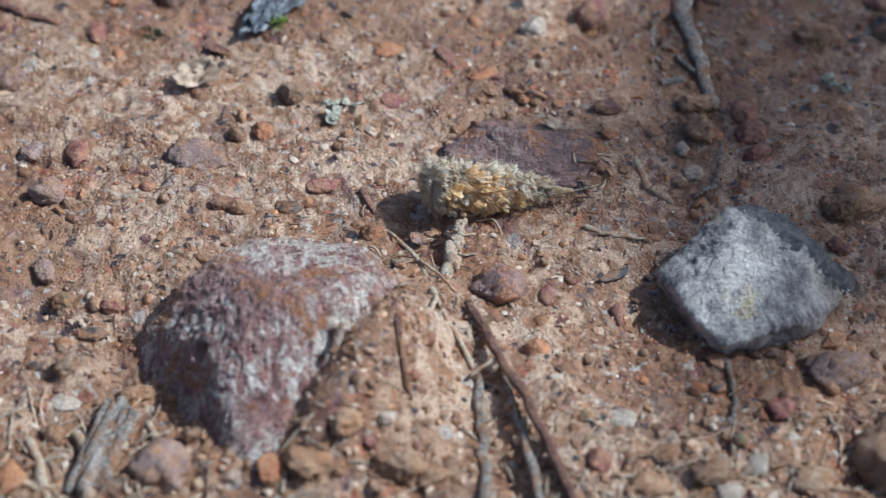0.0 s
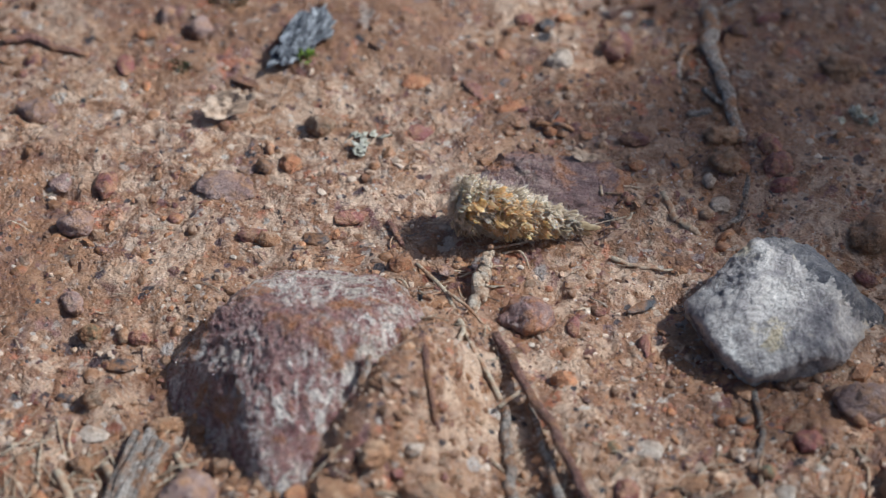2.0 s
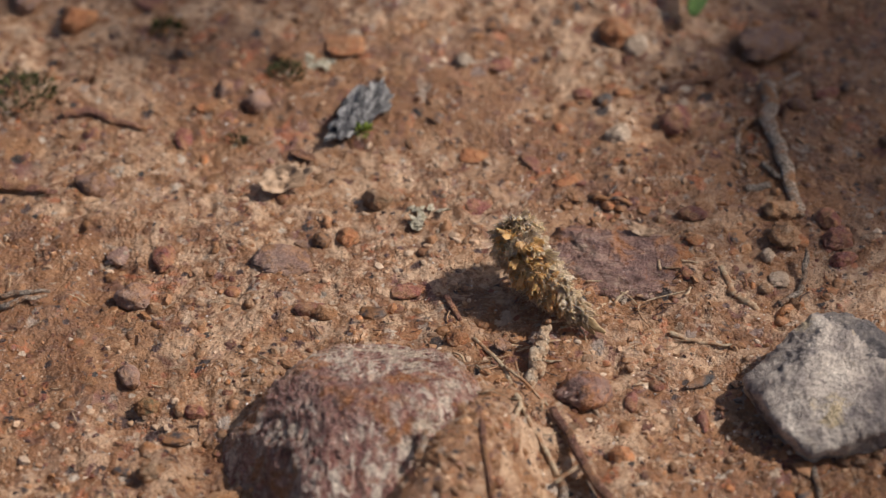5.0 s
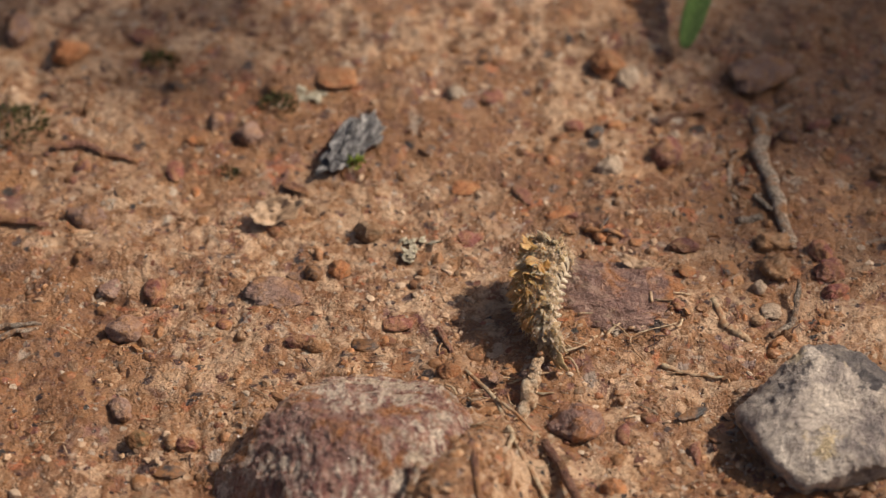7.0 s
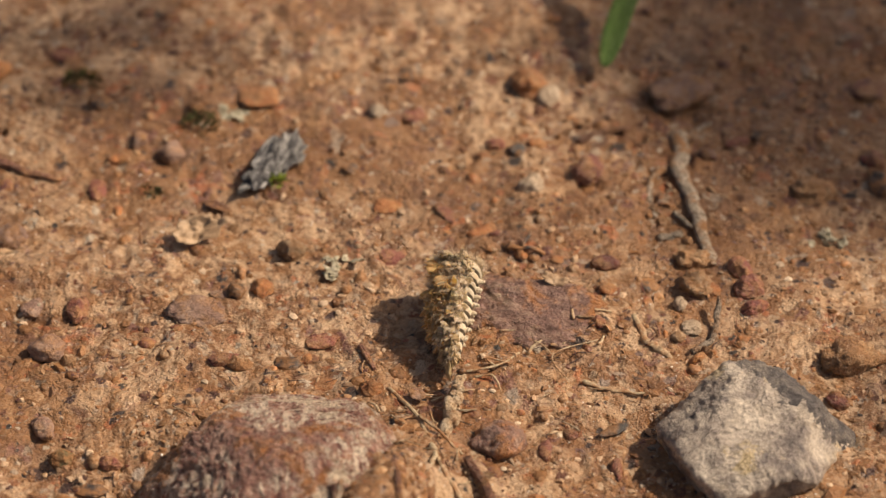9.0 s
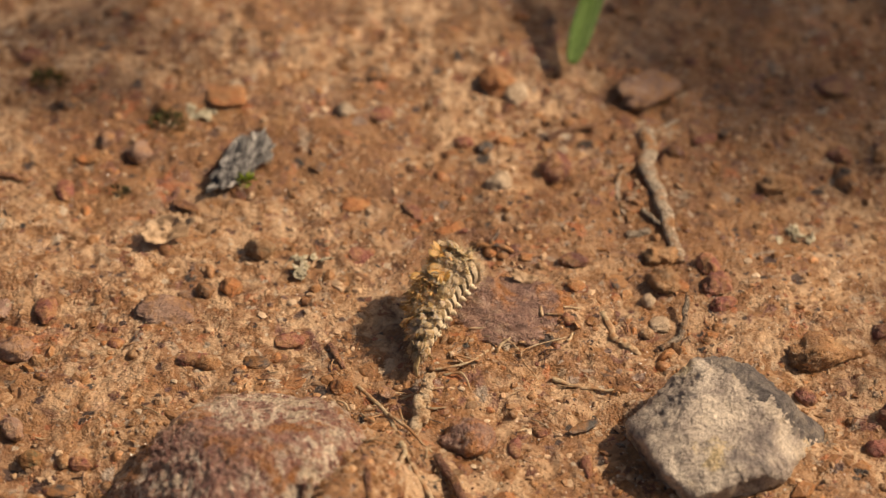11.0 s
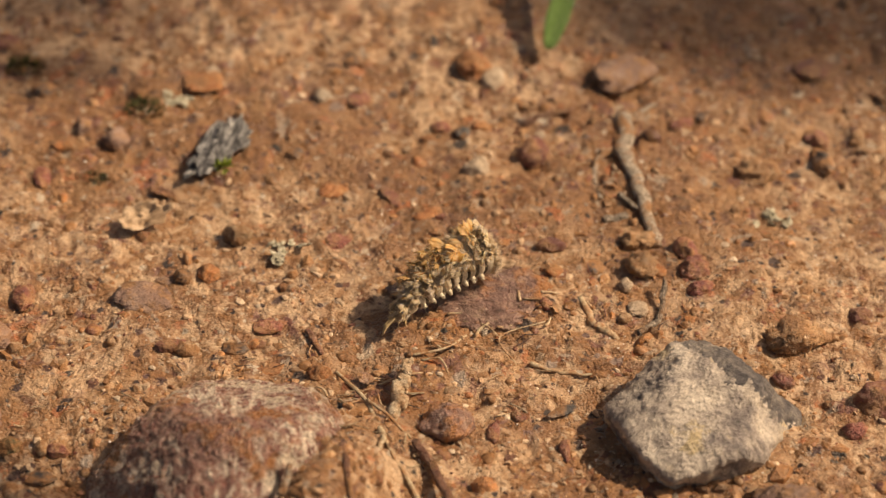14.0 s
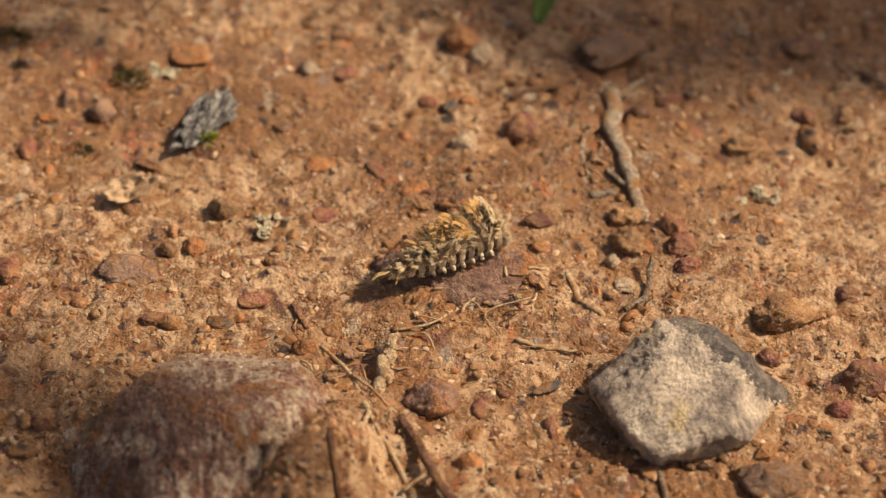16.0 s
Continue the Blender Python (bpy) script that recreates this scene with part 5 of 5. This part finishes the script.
scatter("soil_grains", "loose orange and tan grains of crumbled clay", "soil grains", 10000, 0.05, 0.36, GRAINS, 3, lambda x, y, d: clump(x, y, d, 7.0, 31, 0.8) | (d < 0.45 / (1 + np.exp((y + 34) / 4.0))), squash=0.55)
scatter("dark_specks", "fine dark and maroon specks in the clay", "dark specks", 4200, 0.05, 0.34, SPECKLE, 4, lambda x, y, d: clump(x, y, d, 12.0, 32, 0.8), squash=0.5)
scatter("quartz_grains", "tiny glinting pale quartz grains", "quartz grains", 8000, 0.03, 0.15, QUARTZ, 14, lambda x, y, d: clump(x, y, d, 10.0, 35, 0.8))
scatter("grit", "maroon, rust and grey grit bedded in the clay", "grit", 1900, 0.16, 0.95, GRIT, 6, lambda x, y, d: clump(x, y, d, 17.0, 33, 0.7), squash=0.5, sit=-0.12)
scatter("pale_crumbs", "pale dusty crumbs of dried clay", "clay crumbs", 5200, 0.12, 0.7, PALE_BITS, 15, lambda x, y, d: clump(x, y, d, 8.0, 36, 0.34) | (d < 0.5 / (1 + np.exp((y + 42) / 4.0))), squash=0.6)
scatter("soil_crumbs", "coarse crumbs of orange clay", "soil crumbs", 5200, 0.15, 1.2, CRUMB_BITS, 5, lambda x, y, d: (d < 0.6 / (1 + np.exp((y + 44) / 3.0))) | clump(x, y, d, 9.0, 37, 0.16) | (d < 0.85 * round_rocks(x, y)), squash=0.6, sit=-0.1)


def bedded_bits(name, label, count, small, large, material, seed):
    """Rounded broken bits of stone pressed into the clay so that their tops show, joined into one."""
    rng = np.random.RandomState(seed)
    ball = bmesh.new()
    bmesh.ops.create_icosphere(ball, subdivisions=2, radius=1.0)
    ball.verts.ensure_lookup_table()
    dirs = np.array([v.co[:] for v in ball.verts])
    faces = np.array([[v.index for v in f.verts] for f in ball.faces])
    ball.free()
    verts, tris = [], []
    for k in range(count):
        x, y = rng.uniform(-62, 82), rng.uniform(-64, 62)
        size = small * (large / small) ** (rng.rand() ** 1.7)
        reach = np.ones(len(dirs))
        for _ in range(9):
            n = rng.normal(size=3)
            n /= np.linalg.norm(n)
            along = dirs @ n
            reach = np.where(along > 0.05, np.minimum(reach, rng.uniform(0.6, 0.9) / np.maximum(along, 0.05)), reach)
        local = dirs * (reach * rng.uniform(0.95, 1.05, len(dirs)))[:, None] * size * rng.uniform(0.7, 1.25, 3)
        a = rng.uniform(0, 6.283)
        c, s = math.cos(a), math.sin(a)
        z = float(ground_z(x * MM, y * MM)) / MM - size * rng.uniform(0.15, 0.55)
        verts.append(np.stack((local[:, 0] * c - local[:, 1] * s + x, local[:, 0] * s + local[:, 1] * c + y, local[:, 2] * 0.75 + z), axis=1) * MM)
        tris.append(faces + k * len(dirs))
    data = bpy.data.meshes.new(name)
    data.from_pydata(np.concatenate(verts).tolist(), [], np.concatenate(tris).tolist())
    data.materials.append(material)
    data.polygons.foreach_set("use_smooth", [True] * len(data.polygons))
    tagged(new(name, data), label, "gravel", kind="stuff")


bedded_bits("bedded_gravel", "maroon, rust and grey gravel bits pressed into the clay", 420, 0.45, 1.5, GRIT, 61)
bedded_bits("bedded_crumbs", "orange and tan clay nodules pressed into the ground", 420, 0.4, 1.3, CRUMB_BITS, 62)


def straw_litter(name, label, boxes, seed, thin=0.07, thick=0.24, material=STRAW):
    """Short dry fibres lying criss-cross, joined into one."""
    rng = random.Random(seed)
    bm = bmesh.new()
    for x0, x1, y0, y1, count, low, high, heading in boxes:
        for _ in range(count):
            x, y = rng.uniform(x0, x1), rng.uniform(y0, y1)
            long, a = rng.uniform(low, high), radians(heading + rng.gauss(0, 45))
            bend = rng.gauss(0, 0.25)
            pts = []
            for u in (-0.5, 0, 0.5):
                px, py = x + math.cos(a) * long * u - math.sin(a) * bend * long * (u * u), y + math.sin(a) * long * u + math.cos(a) * bend * long * (u * u)
                pts.append((px, py, float(ground_z(px * MM, py * MM)) / MM + rng.uniform(0.1, 0.5)))
            r = rng.uniform(thin, thick)
            tube(bm, pts, r, r * 0.6, sides=5, steps=3, rough=0.15, seed=rng.random() * 50, flat=rng.uniform(0.3, 0.7))
    tagged(new(name, mesh_of(name, bm, material)), label, "straw litter", kind="stuff")


straw_litter("straw_litter", "dry tan straw fibres and stalk scraps littering the clay", [(-42, -22, -62, -46, 90, 2, 7, 70), (-60, 84, -66, -54, 160, 1.5, 5, 20), (12, 60, -60, -48, 60, 1.5, 5, 30), (0, 12, -36, -20, 14, 1.5, 4, 60), (16, 28, -16, -8, 14, 1.2, 3.5, 10)], 7)
straw_litter("fine_fibres", "hair-thin dry fibres scattered on the clay", [(-60, 84, -60, 60, 220, 1.0, 3.2, 0)], 8, 0.04, 0.11)


straw_litter("root_fibres", "dark rootlets and rotten fibres in the clay", [(14, 27, -17, -12, 22, 0.8, 2.4, 10), (-20, 2, -21, -15, 14, 0.8, 2.0, 20), (32, 44, -16, 12, 22, 0.8, 2.6, 80), (0, 14, -38, -22, 16, 0.8, 2.4, 110), (-40, -24, -44, -28, 10, 0.8, 2.0, 0)], 9, 0.04, 0.11, SPECKLE)


# ---- caterpillar: a chain of segments dressed in dry petals and hair ----
LENGTH, SEGMENTS = 13.8, 11  # mm


def girth(u):
    """Radius of the body (mm) at the share u of its length from the tail."""
    return 0.5 + 1.75 * min(1.0, u / 0.55) ** 0.8


def petal_mesh(long, wide, curl, material, rng):
    """A withered petal: a finely pleated fan with a frayed rim and a few loose strands; it rises along z and bends towards -x."""
    bm = bmesh.new()
    across, steps = 18, 7
    waves, phase, pleat, ruffle = rng.uniform(4.5, 7.0), rng.uniform(0, 6.283), rng.uniform(0.05, 0.09), wide * rng.uniform(0.16, 0.30)
    tips = [rng.uniform(0.66, 1.12) for _ in range(across + 1)]
    sheets = []
    for side in (0.012, -0.012):
        rows = []
        for i in range(steps + 1):
            u = i / steps
            row = []
            for j in range(across + 1):
                s = 2 * j / across - 1
                q = max(0.05, curl * (0.35 * u + 0.65 * u * u) + 0.4 * math.sin(phase + 2.1 * s) * u)
                reach = long * u * (1 + (tips[j] - 1) * u * u) * (0.85 + 0.15 * math.cos(s * 1.4))
                x, z = -reach * (1 - math.cos(q)) / q, reach * math.sin(q) / q
                spread = wide * (0.22 + 0.9 * u ** 0.8 - 0.2 * u ** 3)
                crimp = pleat * u ** 0.6 * math.sin(phase + waves * math.pi * s) + ruffle * u * math.sin(phase * 2 + 3.2 * s)
                row.append(bm.verts.new(Vector((x + (crimp + side) * math.cos(q), s * spread + 0.06 * math.sin(7 * u + phase), z + (crimp + side) * math.sin(q))) * MM))
            rows.append(row)
        sheets.append(rows)
    for n, rows in enumerate(sheets):
        for a, b in zip(rows, rows[1:]):
            for j in range(across):
                quad = (a[j], a[j + 1], b[j + 1], b[j])
                bm.faces.new(quad if n == 0 else quad[::-1])
    rim = [[r[0] for r in rows] + rows[-1][1:] + [r[-1] for r in rows[-2::-1]] for rows in sheets]
    for k in range(len(rim[0]) - 1):
        bm.faces.new((rim[0][k], rim[0][k + 1], rim[1][k + 1], rim[1][k]))
    for j in range(3):
        y, a = rng.uniform(-0.7, 0.7) * wide, curl * rng.uniform(0.4, 1.2)
        tube(bm, [(0, y * 0.3, 0), (-0.2 * long * a, y * 0.9, long * 0.6), (-0.5 * long * a, y * 1.4 + rng.gauss(0, 0.2), long * rng.uniform(0.8, 1.05))], 0.03, 0.012, sides=4, steps=3, rough=0.1, seed=j)
    return mesh_of("petal", bm, material)


def petal(kinds, name, parent, root, out, back, size, rng):
    """One petal of a shared kind at root, rising along out and bending towards back."""
    ob = new(name, rng.choice(kinds))
    ob.parent = parent
    z = out.normalized()
    x = -(back - z * back.dot(z)).normalized()
    m = Matrix((x, z.cross(x), z)).transposed().to_4x4()
    ob.matrix_basis = Matrix.Translation(root * MM) @ m @ Matrix.Diagonal((size, size, size, 1))
    return ob


def hairs(bm, count, rng, root_of, long, thick=0.018):
    for _ in range(count):
        root, out = root_of()
        bend = Vector((rng.gauss(0, 0.8), rng.gauss(0, 0.8), rng.gauss(0, 0.8)))
        reach = long * rng.uniform(0.6, 1.3)
        tube(bm, [root, root + out * reach * 0.5 + bend * reach * 0.2, root + out * reach + bend * reach * 0.6], thick, thick * 0.4, sides=3, steps=2, rough=0.0)


def bract_mesh(long, wide, material, rng):
    """A papery pointed leaf, thin and cupped, that droops at its tip."""
    bm = flake_mesh(long / 2, wide / 2, 0.08, rng.randint(0, 999), 0.0, 0.12, rings=6, spokes=24, ragged=0.16)
    for v in bm.verts:
        u = v.co.x / (long / 2 * MM)
        v.co.y *= 1.0 - 0.55 * max(0.0, u) ** 1.2
        v.co = Vector((-(v.co.z + abs(v.co.y) * 0.6 * math.copysign(1, 1)) - 0.35 * max(0.0, u) ** 2 * long * 0.5 * MM, v.co.y, v.co.x + long / 2 * MM))
    return mesh_of("bract", bm, material)


petal_rng = random.Random(77)
BRACT_KINDS = [bract_mesh(1.7, 0.62, BRACT, petal_rng) for _ in range(5)]
STRAW_KINDS = [petal_mesh(petal_rng.uniform(1.1, 1.6), petal_rng.uniform(0.55, 0.95), petal_rng.uniform(0.6, 2.0), PETAL, petal_rng) for _ in range(18)]
ORANGE_KINDS = [petal_mesh(petal_rng.uniform(1.1, 1.6), petal_rng.uniform(0.5, 0.85), petal_rng.uniform(0.6, 2.0), ORANGE_PETAL, petal_rng) for _ in range(10)]


def build_caterpillar():
    body = new("caterpillar")
    tagged(body, "straw-coloured caterpillar cloaked in dry curled petals, righting itself", "caterpillar")
    rng = random.Random(12)
    pieces = []
    step = LENGTH / SEGMENTS
    for i in range(SEGMENTS):
        u = (i + 0.5) / SEGMENTS
        r = girth(u)
        bm = bmesh.new()
        rows = []
        for j in range(9):
            a = j / 8
            swell = 0.80 + 0.20 * math.sin(math.pi * a) ** 0.7
            rr = (girth(u + (a - 0.5) / SEGMENTS)) * swell
            ring = []
            for k in range(22):
                t = 2 * math.pi * k / 22
                wob = 1 + 0.05 * noise.noise(Vector((math.cos(t) * 2, math.sin(t) * 2, i * 3 + a)))
                ring.append(bm.verts.new(Vector(((a - 0.5) * step * 1.06, math.cos(t) * rr * wob, math.sin(t) * rr * wob * 0.95)) * MM))
            rows.append(ring)
        for j, (a, b) in enumerate(zip(rows, rows[1:])):
            for k in range(22):
                face = bm.faces.new((a[k], b[k], b[(k + 1) % 22], a[(k + 1) % 22]))
                face.material_index = 1 if j in (0, 1, 7) and math.sin(2 * math.pi * (k + 0.5) / 22) < -0.3 else 0
        bm.faces.new(rows[0])
        bm.faces.new(rows[-1][::-1])
        segment = part("segment", bm, [SKIN, BAND], body, "pale ringed body segment")
        pieces.append((segment, (i + 0.5) * step))
        # petals over the back and sides, in two rows a segment
        for row in range(2):
            count = (15 if i > 2 else 8) if row == 0 else (13 if i > 2 else 7)
            for k in range(count):
                angle = -98 + 196 * (k + 0.5 + rng.uniform(-0.25, 0.25)) / count
                t = radians(90 - angle)
                crest = abs(angle + 8) < 42 and rng.random() < (0, 0, 0.2, 0.6, 0.85, 0.9, 0.9, 0.9, 0.85, 0.5, 0.1)[i]
                kinds = ORANGE_KINDS if crest else STRAW_KINDS
                out = Vector((rng.uniform(-1.0, -0.35) if i < 9 else rng.uniform(-0.3, 0.4), math.cos(t), math.sin(t)))
                root = Vector(((row - 0.5) * step * 0.30 + rng.uniform(-0.15, 0.15), math.cos(t) * r * 0.88, math.sin(t) * r * 0.88))
                back = Vector((-1, rng.gauss(0, 0.5), rng.gauss(0, 0.5)))
                petal(kinds, "petal", segment, root, out, back, (0.54 + 0.34 * r) * rng.uniform(0.75, 1.35) * (0.8 if abs(angle) > 66 else 1.0) * (1.1 if crest else 1.0), rng)
        bm = bmesh.new()

        def fringe():
            t = radians(90 + rng.uniform(-104, 104))
            o = Vector((rng.uniform(-0.8, 0.3), math.cos(t), math.sin(t))).normalized()
            return Vector((rng.uniform(-0.5, 0.5) * step, math.cos(t) * r * 0.95, math.sin(t) * r * 0.95)), o
        hairs(bm, 420 if i > 2 else 110, rng, fringe, 0.45 + 0.3 * r, 0.015)
        tagged(part("hair_fringe", bm, HAIR, segment, "fine pale hairs"), kind="stuff")
        if 2 <= i <= 9:
            for side in (-1, 1):
                bm = bmesh.new()
                tube(bm, [(0, side * r * 0.35, -r * 0.8), (0.03, side * r * 0.46, -r * 0.98), (0.05, side * r * 0.44, -r * 1.12)], 0.34, 0.22, sides=7, steps=3, seed=i)
                part("leg", bm, SKIN, segment)
        if i == 0:
            for size, turn in ((2.4, 8), (1.4, -45), (1.3, 60), (1.9, -20), (1.1, 120)):
                t = radians(90 + turn)
                bract = petal(BRACT_KINDS, "bract", segment, Vector((0.5, math.cos(t) * 0.35, math.sin(t) * 0.35)), Vector((-1, math.cos(t) * 0.35, math.sin(t) * 0.35)), Vector((-0.1, math.cos(t), -0.9)), size, rng)
                tagged(bract, "papery dry bract at the tail end")
        if i == SEGMENTS - 1:
            bm = bmesh.new()

            def face_hair():
                t, q = rng.uniform(0, 2 * math.pi), math.sqrt(rng.random())
                return Vector((step * 0.45, math.cos(t) * r * q, math.sin(t) * r * q)), Vector((rng.uniform(0.5, 1.0), math.cos(t) * q * 0.9, math.sin(t) * q * 0.9)).normalized()
            hairs(bm, 700, rng, face_hair, 0.85, 0.02)
            tagged(part("hair_whorl", bm, HAIR, segment, "dense whorl of pale hair at the blunt end"), kind="stuff")
            for ring, count in ((0.85, 20), (0.45, 10)):
                for k in range(count):
                    t = 2 * math.pi * k / count + rng.uniform(-0.1, 0.1)
                    petal(STRAW_KINDS, "petal", segment, Vector((step * (0.3 + 0.4 * (1 - ring)), math.cos(t) * r * ring, math.sin(t) * r * ring)), Vector((0.9, math.cos(t), math.sin(t))), Vector((0.6, -math.cos(t) * 1.2, -math.sin(t) * 1.2)), rng.uniform(0.6, 0.9), rng)
    return body, pieces


caterpillar, body_pieces = build_caterpillar()

# seconds, tail and blunt end of the body (mm), bend towards the belly and how far the back is turned up from its side (degrees)
TURNING = [
    (0.0, (21.3, -15.6, 2.2), (6.6, -16.5, 4.0), 0, 5),
    (1.0, (21.0, -15.3, 2.2), (7.4, -15.5, 4.2), 5, 10),
    (2.0, (20.0, -16.0, 2.2), (8.2, -14.5, 4.4), 15, 15),
    (2.5, (17.8, -16.3, 2.4), (8.2, -13.7, 4.8), 28, 18),
    (3.5, (15.8, -16.6, 2.5), (8.2, -11.9, 5.2), 48, 22),
    (6.0, (13.9, -18.9, 2.2), (10.4, -8.1, 4.5), 60, 28),
    (7.0, (13.1, -18.9, 2.2), (13.0, -7.5, 4.4), 75, 30),
    (8.0, (11.5, -19.6, 2.2), (12.7, -6.6, 4.6), 50, 24),
    (9.0, (10.1, -19.3, 2.2), (11.8, -5.2, 4.7), 25, 14),
    (11.5, (10.1, -18.3, 2.2), (16.0, -6.6, 5.0), 52, 36),
    (12.5, (10.0, -18.0, 2.3), (17.2, -6.8, 5.0), 58, 42),
    (13.0, (10.2, -16.9, 2.4), (18.4, -7.3, 5.0), 55, 46),
    (14.0, (10.8, -14.3, 2.9), (19.6, -7.5, 5.0), 46, 50),
    (14.5, (10.8, -13.7, 3.0), (20.4, -7.9, 5.0), 34, 50),
    (16.0, (11.3, -12.4, 3.3), (22.7, -6.6, 4.8), 8, 50),
]
# seconds and the place on the ground where the corner of the shade falls (mm), and the turn of the branch
SWAY = [(0.0, 44, -16, 0), (3.5, 43, 6, 0), (6.0, 46, 25, 3), (9.0, 46, 34, 8), (12.0, 48, 46, 18), (14.5, 46, 49, 22), (15.3, 40, 42, 24), (16.0, 36, 38, 26)]
BACK_SWAY = [(0.0, -34, 26, 92), (7.0, -32, 24, 90), (16.0, -30, 30, 94)]
FRONT_SWAY = [(0.0, -52, -84, 180), (6.5, -40, -74, 180), (9.0, -34, -70, 180), (12.5, -18, -66, 180), (14.5, -8, -61, 180), (16.0, 2, -55, 180)]
SIDE_SWAY = [(0.0, 26, -42, 0), (3.5, 31, -38, 0), (6.5, 38, -30, 0), (9.0, 50, -18, 0), (12.0, 62, -6, 0), (14.0, 92, 14, 0), (16.0, 115, 30, 0)]


def motions():
    rows = []
    bends = []
    for t, tail, head, bend, raised in TURNING:
        tail, head = Vector(tail), Vector(head)
        along = (head - tail).normalized()
        left = Vector((-along.y, along.x, 0)).normalized()
        back = left * math.cos(radians(raised)) + Vector((0, 0, 1)) * math.sin(radians(raised))
        back = (back - along * back.dot(along)).normalized()
        over = back.cross(along)
        # the chord of the bent body lies between tail and blunt end
        k = radians(bend)
        turn = Matrix.Rotation(-k / 2, 3, over)
        first, lift = turn @ along, turn @ back
        chord = LENGTH * (math.sin(k / 2) / (k / 2) if abs(k) > 1e-4 else 1.0)
        middle = (tail + head) / 2
        start = middle - along * chord / 2
        m = Matrix((first, over, lift)).transposed().to_4x4()
        rows.append((t, Matrix.Translation(start * MM) @ m))
        bends.append((t, k))
    walk(caterpillar, rows)
    # the unseen branches are slid along, and their shade with them
    for swaying, sway in ((branch, SWAY), (back_shade, BACK_SWAY), (front_shade, FRONT_SWAY), (side_shade, SIDE_SWAY)):
        walk(swaying, [(t, Matrix.Translation(TO_SUN * 0.9 + Vector((x, y, 0)) * MM) @ Matrix.Rotation(radians(turn), 4, "Z")) for t, x, y, turn in sway])
    for segment, s in body_pieces:
        keys = []
        for t, k in bends:
            a = k * s / LENGTH
            if abs(k) > 1e-4:
                q = LENGTH / k
                x, z = q * math.sin(a), -q * (1 - math.cos(a))
            else:
                x, z = s, 0.0
            keys.append((t, Matrix.Translation((x * MM, 0, z * MM)) @ Matrix.Rotation(a, 4, "Y")))
        walk(segment, keys)


motions()
